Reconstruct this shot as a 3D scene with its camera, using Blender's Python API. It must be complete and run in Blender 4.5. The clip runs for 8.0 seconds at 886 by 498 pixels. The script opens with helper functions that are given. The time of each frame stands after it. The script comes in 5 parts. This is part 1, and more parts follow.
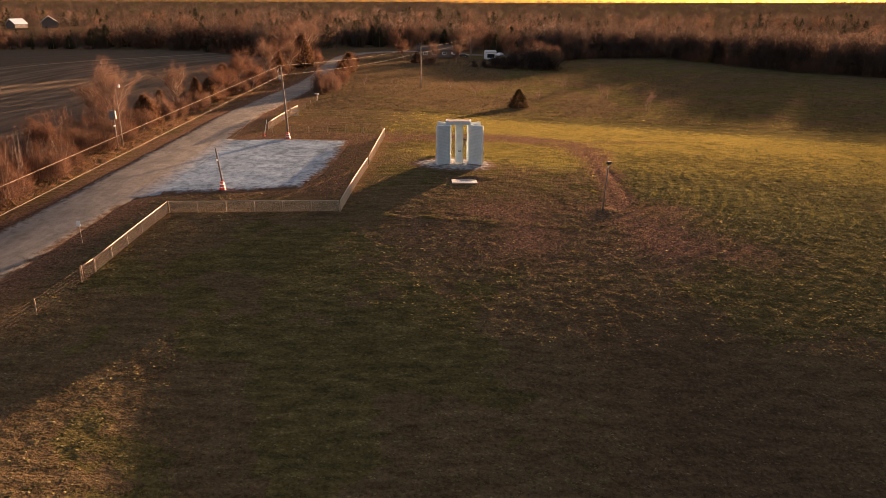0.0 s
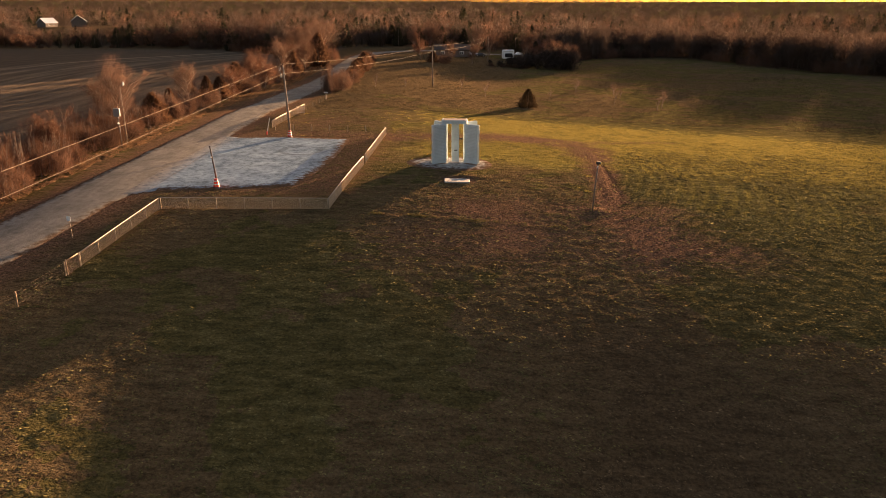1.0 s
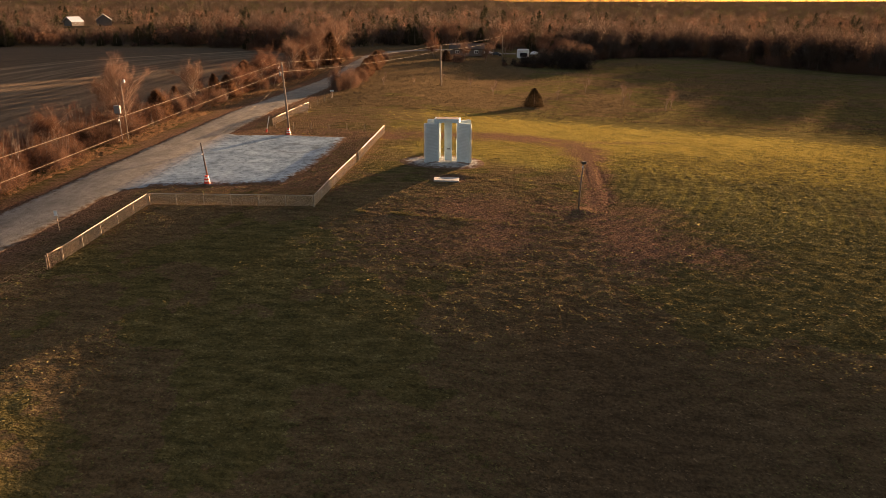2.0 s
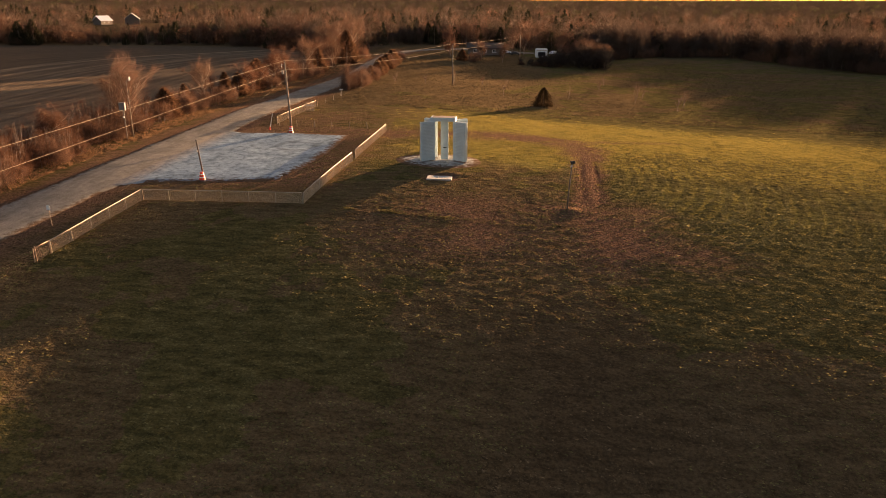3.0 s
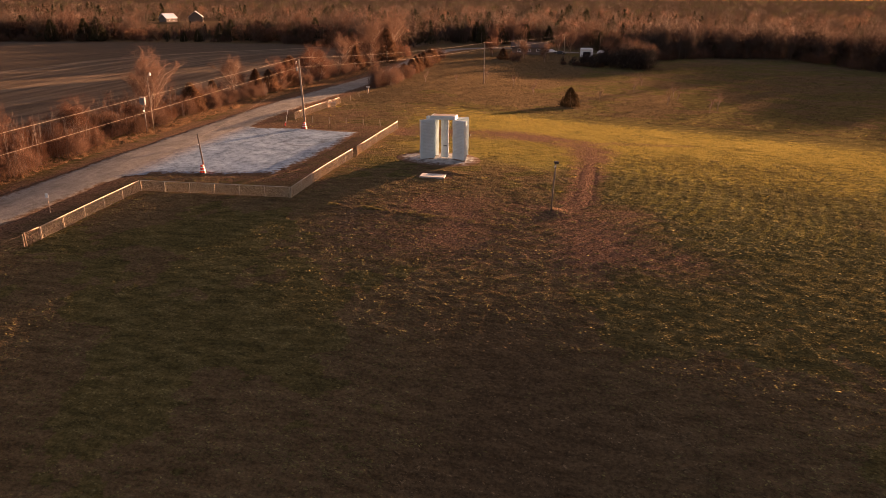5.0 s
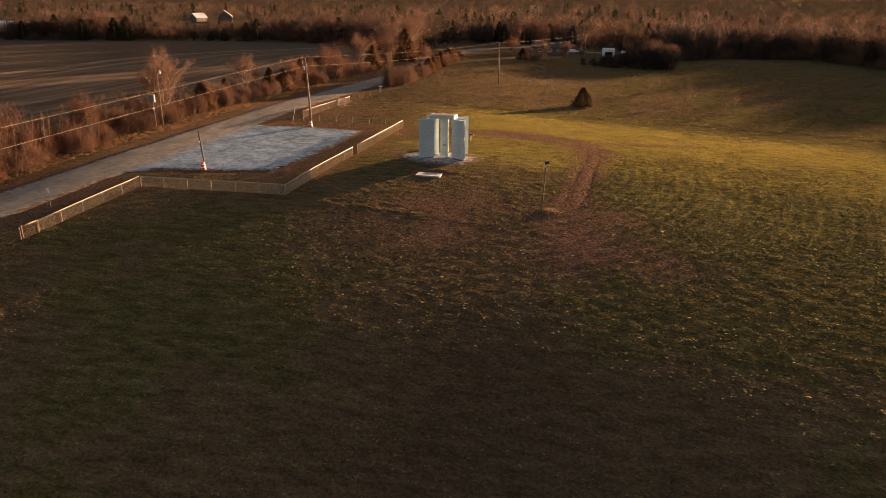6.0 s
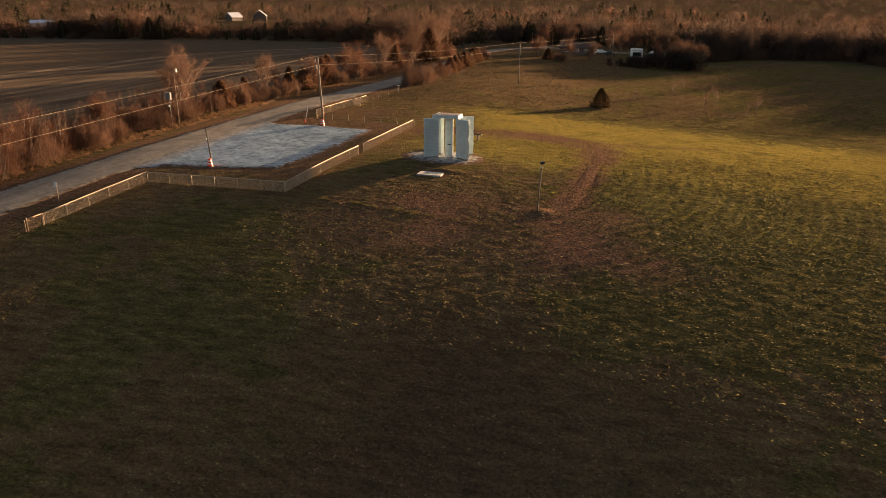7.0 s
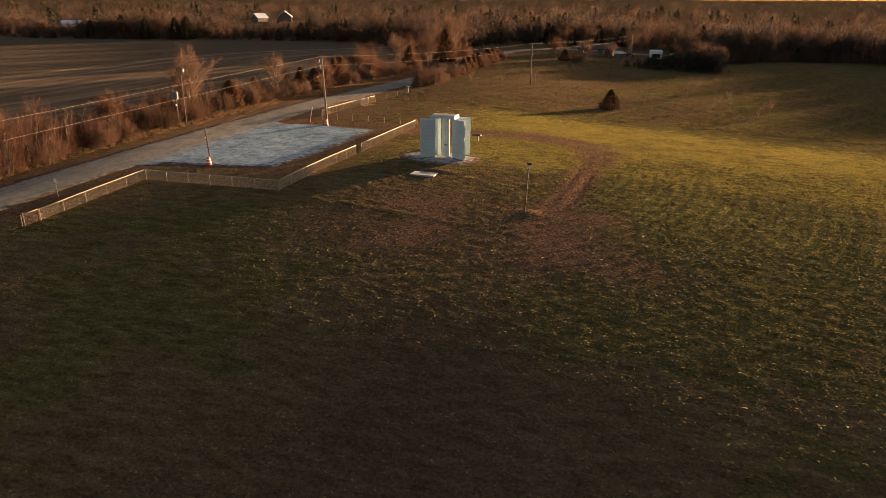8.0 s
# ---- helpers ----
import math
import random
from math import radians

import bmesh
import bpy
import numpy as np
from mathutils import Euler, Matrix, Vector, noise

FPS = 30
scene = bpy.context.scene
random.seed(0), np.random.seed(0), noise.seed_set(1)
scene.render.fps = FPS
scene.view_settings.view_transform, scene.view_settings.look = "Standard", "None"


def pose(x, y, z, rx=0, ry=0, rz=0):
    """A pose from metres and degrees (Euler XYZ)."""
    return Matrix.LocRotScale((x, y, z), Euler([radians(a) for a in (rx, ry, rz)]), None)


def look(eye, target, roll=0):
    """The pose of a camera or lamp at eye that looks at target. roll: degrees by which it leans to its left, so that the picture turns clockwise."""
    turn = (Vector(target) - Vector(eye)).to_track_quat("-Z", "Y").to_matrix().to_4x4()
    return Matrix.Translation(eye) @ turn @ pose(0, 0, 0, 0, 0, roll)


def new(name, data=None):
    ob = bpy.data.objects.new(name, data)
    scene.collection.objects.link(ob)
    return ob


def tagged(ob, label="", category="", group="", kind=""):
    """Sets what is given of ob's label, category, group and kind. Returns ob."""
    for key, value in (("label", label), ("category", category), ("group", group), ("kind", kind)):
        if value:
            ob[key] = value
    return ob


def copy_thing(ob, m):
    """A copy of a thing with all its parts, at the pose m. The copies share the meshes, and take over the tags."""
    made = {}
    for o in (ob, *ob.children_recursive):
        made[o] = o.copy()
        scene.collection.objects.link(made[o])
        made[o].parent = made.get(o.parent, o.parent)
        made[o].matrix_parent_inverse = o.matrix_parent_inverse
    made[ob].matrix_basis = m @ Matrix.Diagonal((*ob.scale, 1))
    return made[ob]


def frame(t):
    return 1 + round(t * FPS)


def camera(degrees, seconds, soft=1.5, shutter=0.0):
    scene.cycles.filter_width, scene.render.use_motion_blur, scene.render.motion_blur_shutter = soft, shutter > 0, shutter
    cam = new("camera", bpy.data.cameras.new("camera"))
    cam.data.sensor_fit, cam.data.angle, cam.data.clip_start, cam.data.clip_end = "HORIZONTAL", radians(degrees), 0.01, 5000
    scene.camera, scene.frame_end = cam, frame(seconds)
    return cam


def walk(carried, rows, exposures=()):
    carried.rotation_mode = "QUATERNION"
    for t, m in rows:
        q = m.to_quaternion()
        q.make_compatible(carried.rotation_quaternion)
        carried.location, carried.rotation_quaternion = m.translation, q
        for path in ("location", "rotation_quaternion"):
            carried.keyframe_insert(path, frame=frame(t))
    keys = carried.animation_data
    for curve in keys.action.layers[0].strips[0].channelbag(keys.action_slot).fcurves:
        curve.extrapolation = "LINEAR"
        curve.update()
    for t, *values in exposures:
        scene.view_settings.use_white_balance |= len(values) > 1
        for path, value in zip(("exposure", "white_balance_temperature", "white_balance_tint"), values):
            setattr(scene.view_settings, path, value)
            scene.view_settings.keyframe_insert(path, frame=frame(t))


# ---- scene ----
cam = camera(64.2, 8.0, 0.45)
METRES, EYE, TILT, LEAN, TURN = 29.8, 18.67, -19.0, 0.0, 0.0
ROWS = [
    (0.0, 0.0, 0.0, 0.0, 0.0, 0.0, 0.0),
    (0.5, 0.0605, -0.0002, -0.0008, 0.99, -0.02, -0.32),
    (1.0, 0.1234, -0.0003, -0.0018, 1.99, -0.05, -0.66),
    (1.5, 0.1873, 0.0014, -0.0022, 2.93, -0.09, -1.01),
    (3.0, 0.3743, 0.0127, -0.0021, 5.79, -0.24, -2.01),
    (3.5, 0.4366, 0.0186, -0.0005, 7.15, -0.31, -2.5),
    (4.0, 0.4978, 0.0241, 0.0018, 8.3, -0.39, -2.93),
    (4.5, 0.56, 0.0327, 0.0037, 9.37, -0.47, -3.32),
    (6.0, 0.7453, 0.0569, 0.0111, 12.65, -0.73, -4.46),
    (6.5, 0.8065, 0.0673, 0.0144, 13.97, -0.84, -4.9),
    (7.0, 0.8683, 0.078, 0.0188, 15.32, -0.97, -5.37),
    (7.5, 0.931, 0.0893, 0.0233, 16.4, -1.06, -5.75),
    (8.0, 0.9923, 0.1004, 0.0279, 17.37, -1.11, -6.07),
]
EXPOSURES = [(0.0, 2.74, 6500, 38), (1.5, 2.63, 6650, 29), (3.0, 2.63, 6650, 31), (3.5, 2.68, 6700, 43), (4.5, 2.78, 7200, 54), (6.0, 2.41, 6600, 32), (8.0, 2.35, 6350, 24)]
walk(cam, [(t, pose(0, 0, EYE, TILT, LEAN, TURN) @ pose(METRES * x, METRES * y, METRES * z, 90 + pitch, roll, yaw)) for t, x, y, z, yaw, pitch, roll in ROWS], EXPOSURES)

# ---- light: a low sun behind the far woods and the evening sky ----
SUN_AZ, SUN_EL = 29.0, 4.3
world = bpy.data.worlds.new("evening_sky")
scene.world = world
world.use_nodes = True
wn = world.node_tree
sky = wn.nodes.new("ShaderNodeTexSky")
sky.sky_type = "NISHITA"
sky.sun_disc = False
sky.sun_elevation = radians(SUN_EL)
sky.sun_rotation = radians(SUN_AZ)
sky.dust_density = 3.0
sky.ozone_density = 0.7
wn.links.new(sky.outputs[0], wn.nodes["Background"].inputs[0])
wn.nodes["Background"].inputs[1].default_value = 0.049
sun_data = bpy.data.lights.new("sun", "SUN")
sun_data.energy = 5.0
sun_data.angle = radians(0.6)
sun_data.color = (1.0, 0.66, 0.33)
sun = new("sun", sun_data)
sun_way = Vector((math.sin(radians(SUN_AZ)) * math.cos(radians(SUN_EL)), math.cos(radians(SUN_AZ)) * math.cos(radians(SUN_EL)), math.sin(radians(SUN_EL))))
sun.matrix_world = look(sun_way * 400, (0, 0, 0))


# ---- materials ----
def material(name):
    m = bpy.data.materials.new(name)
    m.use_nodes = True
    nt = m.node_tree
    return m, nt, nt.nodes["Principled BSDF"]


def node(nt, kind, **sets):
    n = nt.nodes.new(kind)
    for k, v in sets.items():
        n.inputs[k.replace("_", " ")].default_value = v
    return n


def coords(nt, scale=(1, 1, 1), turn=0.0, world_space=True):
    src = nt.nodes.new("ShaderNodeNewGeometry" if world_space else "ShaderNodeTexCoord")
    mp = nt.nodes.new("ShaderNodeMapping")
    mp.inputs["Scale"].default_value = scale
    mp.inputs["Rotation"].default_value = (0, 0, radians(turn))
    nt.links.new(src.outputs["Position" if world_space else "Object"], mp.inputs[0])
    return mp.outputs[0]


def noise_of(nt, where, scale, detail=4.0, rough=0.55):
    n = node(nt, "ShaderNodeTexNoise", Scale=scale, Detail=detail, Roughness=rough)
    nt.links.new(where, n.inputs["Vector"])
    return n.outputs["Fac"]


def ramp(nt, fac, stops):
    r = nt.nodes.new("ShaderNodeValToRGB")
    el = r.color_ramp.elements
    while len(el) < len(stops):
        el.new(0.5)
    for e, (p, c) in zip(el, stops):
        e.position, e.color = p, (*c, 1) if len(c) == 3 else c
    nt.links.new(fac, r.inputs[0])
    return r.outputs[0]


def mix(nt, fac, a, b, blend="MIX"):
    n = nt.nodes.new("ShaderNodeMix")
    n.data_type, n.blend_type = "RGBA", blend
    for value, k in ((fac, 0), (a, 6), (b, 7)):
        if hasattr(value, "is_output"):
            nt.links.new(value, n.inputs[k])
        else:
            n.inputs[k].default_value = value if k == 0 else (*value, 1)
    return n.outputs[2]


def maths(nt, op, a, b=0.0):
    n = nt.nodes.new("ShaderNodeMath")
    n.operation = op
    for value, k in ((a, 0), (b, 1)):
        if hasattr(value, "is_output"):
            nt.links.new(value, n.inputs[k])
        else:
            n.inputs[k].default_value = value
    return n.outputs[0]


def bump(nt, bsdf, height, strength=0.4, distance=0.05):
    b = node(nt, "ShaderNodeBump", Strength=strength, Distance=distance)
    nt.links.new(height, b.inputs["Height"])
    nt.links.new(b.outputs[0], bsdf.inputs["Normal"])


def simple(name, colour, rough=0.7, metal=0.0, vary=0.25, scale=6.0, relief=0.02):
    """A plain surface with stains at a coarse and a fine scale."""
    m, nt, b = material(name)
    where = coords(nt, world_space=False)
    coarse, fine = noise_of(nt, where, scale), noise_of(nt, where, scale * 9, 6, 0.65)
    dark = tuple(c * (1 - vary) for c in colour)
    pale = tuple(min(1, c * (1 + vary * 0.6)) for c in colour)
    col = mix(nt, 0.4, ramp(nt, coarse, [(0.3, dark), (0.7, pale)]), ramp(nt, fine, [(0.35, dark), (0.65, pale)]))
    nt.links.new(col, b.inputs["Base Color"])
    b.inputs["Roughness"].default_value, b.inputs["Metallic"].default_value = rough, metal
    bump(nt, b, fine, 0.5, relief)
    return m


def leafy(name, dark, pale, through_light=0.3, rough=0.8):
    """Twigs, needles or grass: each island has its own shade, and light comes through."""
    m, nt, b = material(name)
    geo = nt.nodes.new("ShaderNodeNewGeometry")
    col = ramp(nt, geo.outputs["Random Per Island"], [(0.0, dark), (1.0, pale)])
    ob = nt.nodes.new("ShaderNodeObjectInfo")
    shade = ramp(nt, ob.outputs["Random"], [(0.0, (0.75, 0.72, 0.7)), (1.0, (1.15, 1.1, 1.1))])
    col = mix(nt, 1.0, col, shade, "MULTIPLY")
    nt.links.new(col, b.inputs["Base Color"])
    b.inputs["Roughness"].default_value = rough
    b.inputs["Specular IOR Level"].default_value = 0.0
    if through_light:
        tr = nt.nodes.new("ShaderNodeBsdfTranslucent")
        nt.links.new(col, tr.inputs[0])
        mx = nt.nodes.new("ShaderNodeMixShader")
        mx.inputs[0].default_value = through_light
        nt.links.new(b.outputs[0], mx.inputs[1])
        nt.links.new(tr.outputs[0], mx.inputs[2])
        nt.links.new(mx.outputs[0], nt.nodes["Material Output"].inputs[0])
    return m


def pasture_colour(nt):
    """Green and straw patches of the pasture, shared by the soil and the tufts on it."""
    where = coords(nt)
    broad = noise_of(nt, where, 0.045, 3, 0.5)
    patch = noise_of(nt, coords(nt, (0.5, 1.3, 1), -7), 1.0, 6, 0.68)
    fine = noise_of(nt, where, 4.0, 6, 0.72)
    green = ramp(nt, patch, [(0.3, (0.085, 0.077, 0.031)), (0.52, (0.167, 0.140, 0.053)), (0.72, (0.29, 0.238, 0.096))])
    straw = ramp(nt, patch, [(0.3, (0.115, 0.080, 0.040)), (0.7, (0.268, 0.192, 0.100))])
    bias = nt.nodes.new("ShaderNodeAttribute")
    bias.attribute_name = "green"
    middle = noise_of(nt, where, 0.16, 5, 0.62)
    pick = maths(nt, "ADD", maths(nt, "ADD", maths(nt, "MULTIPLY", broad, 0.8), maths(nt, "MULTIPLY", middle, 0.9)), bias.outputs["Fac"])
    sel = ramp(nt, pick, [(0.99, (0, 0, 0)), (1.37, (1, 1, 1))])
    return mix(nt, sel, straw, green), patch, fine


def ground_material():
    m, nt, b = material("pasture_soil")
    col, patch, fine = pasture_colour(nt)
    clay_at = nt.nodes.new("ShaderNodeAttribute")
    clay_at.attribute_name = "clay"
    clay = ramp(nt, fine, [(0.3, (0.145, 0.086, 0.055)), (0.7, (0.31, 0.188, 0.122))])
    amount = ramp(nt, maths(nt, "ADD", clay_at.outputs["Fac"], maths(nt, "MULTIPLY", maths(nt, "SUBTRACT", patch, 0.5), 1.1)), [(0.3, (0, 0, 0)), (0.75, (1, 1, 1))])
    # crest grass coloured brighter and yellower to stand in for low sunlight
    sunlit_grass_at = nt.nodes.new("ShaderNodeAttribute")
    sunlit_grass_at.attribute_name = "sunlit_grass"
    sunlit_green = ramp(nt, patch, [(0.3, (0.20, 0.165, 0.045)), (0.52, (0.36, 0.30, 0.078)), (0.72, (0.50, 0.415, 0.115))])
    col = mix(nt, sunlit_grass_at.outputs["Fac"], col, sunlit_green)
    col = mix(nt, amount, col, clay)
    field_at = nt.nodes.new("ShaderNodeAttribute")
    field_at.attribute_name = "field"
    across = nt.nodes.new("ShaderNodeAttribute")
    across.attribute_name = "across"
    along = nt.nodes.new("ShaderNodeSeparateXYZ")
    nt.links.new(coords(nt), along.inputs[0])
    lane = nt.nodes.new("ShaderNodeCombineXYZ")
    nt.links.new(maths(nt, "MULTIPLY", across.outputs["Fac"], 0.28), lane.inputs[0])
    nt.links.new(maths(nt, "MULTIPLY", along.outputs[1], 0.022), lane.inputs[1])
    rows = noise_of(nt, lane.outputs[0], 1.0, 5, 0.62)
    clods = noise_of(nt, coords(nt), 0.5, 6, 0.7)
    stubble = ramp(nt, maths(nt, "ADD", maths(nt, "MULTIPLY", rows, 0.65), maths(nt, "MULTIPLY", clods, 0.35)), [(0.36, (0.130, 0.099, 0.068)), (0.50, (0.163, 0.121, 0.082)), (0.62, (0.20, 0.149, 0.099))])
    place = maths(nt, "MULTIPLY", maths(nt, "ADD", maths(nt, "ADD", across.outputs["Fac"], maths(nt, "MULTIPLY", clods, 3.0)), 30.0), 1 / 120)
    lines = ramp(nt, place, [(0.225, (0, 0, 0)), (0.252, (1, 1, 1)), (0.285, (0.9, 0.9, 0.9)), (0.305, (0.1, 0.1, 0.1)), (0.335, (0.1, 0.1, 0.1)), (0.35, (0.85, 0.85, 0.85)), (0.372, (0.15, 0.15, 0.15)), (0.43, (0.45, 0.45, 0.45)), (0.75, (0.35, 0.35, 0.35)), (0.95, (0.1, 0.1, 0.1))])
    pale = maths(nt, "MULTIPLY", lines, ramp(nt, rows, [(0.42, (0.12, 0.12, 0.12)), (0.58, (1, 1, 1))]))
    stubble = mix(nt, pale, stubble, (0.40, 0.295, 0.19))
    col = mix(nt, field_at.outputs["Fac"], col, stubble)
    # dark brown for fallen leaves under the woods and painted shade on the slope
    litter_shade_at = nt.nodes.new("ShaderNodeAttribute")
    litter_shade_at.attribute_name = "litter_shade"
    col = mix(nt, litter_shade_at.outputs["Fac"], col, ramp(nt, patch, [(0.3, (0.075, 0.055, 0.036)), (0.7, (0.13, 0.092, 0.058))]))
    grain = ramp(nt, fine, [(0.3, (0.34, 0.34, 0.34)), (0.7, (0.98, 0.98, 0.98))])
    col = mix(nt, 1.0, col, grain, "MULTIPLY")
    nt.links.new(col, b.inputs["Base Color"])
    b.inputs["Roughness"].default_value = 1.0
    b.inputs["Specular IOR Level"].default_value = 0.0
    tuft = noise_of(nt, coords(nt, (1, 1.3, 1), 12), 3.6, 4, 0.6)
    flat = maths(nt, "SUBTRACT", 1.0, maths(nt, "MULTIPLY", field_at.outputs["Fac"], 0.7))
    bump(nt, b, maths(nt, "MULTIPLY", maths(nt, "ADD", maths(nt, "MULTIPLY", tuft, 2.4), fine), flat), 1.0, 0.17)
    return m


def grass_material(name, low, high, through_light):
    m, nt, b = material(name)
    col, patch, fine = pasture_colour(nt)
    geo = nt.nodes.new("ShaderNodeNewGeometry")
    col = mix(nt, 1.0, col, ramp(nt, geo.outputs["Random Per Island"], [(0.0, (0.85, 0.86, 0.9)), (1.0, (1.15, 1.16, 1.25))]), "MULTIPLY")
    col = mix(nt, 1.0, col, ramp(nt, noise_of(nt, coords(nt), 3.4, 3, 0.6), [(0.35, (low, low, low)), (0.65, (high, high, high))]), "MULTIPLY")
    nt.links.new(col, b.inputs["Base Color"])
    b.inputs["Roughness"].default_value = 1.0
    b.inputs["Specular IOR Level"].default_value = 0.0
    tr = nt.nodes.new("ShaderNodeBsdfTranslucent")
    nt.links.new(col, tr.inputs[0])
    mx = nt.nodes.new("ShaderNodeMixShader")
    mx.inputs[0].default_value = through_light
    nt.links.new(b.outputs[0], mx.inputs[1])
    nt.links.new(tr.outputs[0], mx.inputs[2])
    nt.links.new(mx.outputs[0], nt.nodes["Material Output"].inputs[0])
    return m


def gravel_material(name, dark, pale, streak=0.0, turn=0.0, blotch=1.0):
    """Crushed stone that thins out into soil towards its edge."""
    m, nt, b = material(name)
    where = coords(nt)
    big = noise_of(nt, where, 0.25, 4, 0.6)
    bend = node(nt, "ShaderNodeTexNoise", Scale=0.06, Detail=2.0)
    nt.links.new(where, bend.inputs["Vector"])
    shifted = nt.nodes.new("ShaderNodeVectorMath")
    shifted.operation = "MULTIPLY_ADD"
    nt.links.new(bend.outputs["Color"], shifted.inputs[0])
    shifted.inputs[1].default_value = (7, 7, 0)
    nt.links.new(coords(nt, (1, 1, 1), turn), shifted.inputs[2])
    run_at = nt.nodes.new("ShaderNodeMapping")
    run_at.inputs["Scale"].default_value = (1.1, 0.28, 1)
    nt.links.new(shifted.outputs[0], run_at.inputs[0])
    run = noise_of(nt, run_at.outputs[0], 1.0, 6, 0.65)
    fine = noise_of(nt, where, 14.0, 5, 0.75)
    patch = noise_of(nt, where, 1.5, 6, 0.7)
    col = mix(nt, streak, ramp(nt, big, [(0.3, dark), (0.7, pale)]), ramp(nt, run, [(0.41, dark), (0.6, pale)]))
    edge = nt.nodes.new("ShaderNodeAttribute")
    edge.attribute_name = "edge"
    blend = nt.nodes.new("ShaderNodeAttribute")
    blend.attribute_name = "road_dust"
    col = mix(nt, ramp(nt, maths(nt, "ADD", blend.outputs["Fac"], maths(nt, "MULTIPLY", maths(nt, "SUBTRACT", patch, 0.5), 0.8)), [(0.15, (0, 0, 0)), (0.85, (1, 1, 1))]), col, (0.275, 0.255, 0.22))
    scuff = nt.nodes.new("ShaderNodeAttribute")
    scuff.attribute_name = "scuff"
    col = mix(nt, maths(nt, "MULTIPLY", scuff.outputs["Fac"], fine), col, (0.07, 0.075, 0.08))
    soil = ramp(nt, patch, [(0.3, (0.085, 0.055, 0.034)), (0.7, (0.20, 0.125, 0.075))])
    amount = ramp(nt, maths(nt, "ADD", edge.outputs["Fac"], maths(nt, "MULTIPLY", maths(nt, "SUBTRACT", patch, 0.5), 1.6)), [(0.25, (0, 0, 0)), (0.6, (1, 1, 1))])
    col = mix(nt, 1.0, col, ramp(nt, patch, [(0.36, (1 - 0.34 * blotch,) * 3), (0.5, (1.0, 1.0, 1.0)), (0.62, (1 + 0.2 * blotch,) * 3)]), "MULTIPLY")
    col = mix(nt, amount, soil, col)
    col = mix(nt, 1.0, col, ramp(nt, fine, [(0.3, (0.65, 0.65, 0.65)), (0.7, (1.2, 1.2, 1.2))]), "MULTIPLY")
    nt.links.new(col, b.inputs["Base Color"])
    b.inputs["Roughness"].default_value = 1.0
    b.inputs["Specular IOR Level"].default_value = 0.0
    bump(nt, b, maths(nt, "ADD", fine, maths(nt, "MULTIPLY", patch, 2.0)), 0.5, 0.05)
    return m


SOIL = ground_material()
GRASS = grass_material("pasture_grass", 0.55, 1.15, 0.25)
MATTED = grass_material("matted_grass", 0.5, 1.2, 0.18)
ROAD = gravel_material("road_gravel", (0.18, 0.165, 0.135), (0.31, 0.283, 0.233), 0.4, 2, 0.5)
LOT = gravel_material("crushed_stone", (0.145, 0.20, 0.245), (0.335, 0.44, 0.515), 0.08, 62, 1.15)
PAD = gravel_material("dusty_gravel", (0.20, 0.19, 0.175), (0.42, 0.43, 0.42), 0.4, 20, 1.3)
GRANITE = simple("granite", (0.48, 0.575, 0.60), 0.75, 0, 0.22, 1.4, 0.012)
GRANITE_WORN = simple("weathered_granite", (0.24, 0.185, 0.15), 0.9, 0, 0.35, 1.1, 0.012)
TABLET = simple("dusty_granite", (0.46, 0.42, 0.37), 0.8, 0, 0.18, 1.3, 0.008)
GRANITE_CUT = simple("cut_lettering", (0.38, 0.46, 0.48), 0.85, 0, 0.1, 4)
GALVANISED = simple("galvanised_steel", (0.53, 0.45, 0.34), 0.62, 0.25, 0.2, 3, 0.002)
WIRE = simple("fence_wire", (0.54, 0.41, 0.26), 0.6, 0.2, 0.2, 3, 0.0)
RUSTY_WIRE = simple("rusty_wire", (0.20, 0.135, 0.085), 0.8, 0.0, 0.2, 3, 0.0)
OLD_POST = simple("old_fence_post", (0.30, 0.205, 0.13), 0.85, 0, 0.3, 2, 0.005)
LUMBER = simple("weathered_lumber", (0.46, 0.36, 0.25), 0.8, 0, 0.3, 2, 0.005)
DARK_WOOD = simple("tarred_wood", (0.10, 0.08, 0.065), 0.85, 0, 0.35, 1.5, 0.01)
POLE_WOOD = simple("pole_wood", (0.23, 0.175, 0.13), 0.85, 0, 0.35, 1.5, 0.01)
STEEL = simple("dull_steel", (0.17, 0.17, 0.165), 0.7, 0.0, 0.25)
DARK_METAL = simple("dark_metal", (0.06, 0.06, 0.06), 0.5, 0.5, 0.3)
CABLE = simple("aluminium_cable", (0.34, 0.27, 0.19), 0.9, 0.0, 0.15, 1, 0.0)
WHITE = simple("white_paint", (0.75, 0.75, 0.73), 0.55, 0, 0.1, 2)
ORANGE = simple("orange_plastic", (0.70, 0.05, 0.022), 0.45, 0, 0.15, 3)
DARK_BARK = simple("dark_bark", (0.125, 0.088, 0.066), 0.9, 0, 0.35, 3, 0.01)
BARK = simple("grey_bark", (0.23, 0.17, 0.125), 0.9, 0, 0.35, 3, 0.01)
TWIG_RED = leafy("russet_twigs", (0.078, 0.043, 0.029), (0.185, 0.102, 0.066), 0.3)
TWIG_GREY = leafy("grey_brown_twigs", (0.070, 0.044, 0.031), (0.165, 0.102, 0.070), 0.3)
TWIG_GOLD = leafy("tan_twigs", (0.095, 0.060, 0.043), (0.225, 0.142, 0.100), 0.3)
NEEDLE = leafy("dark_needles", (0.030, 0.033, 0.020), (0.070, 0.067, 0.038), 0.15)


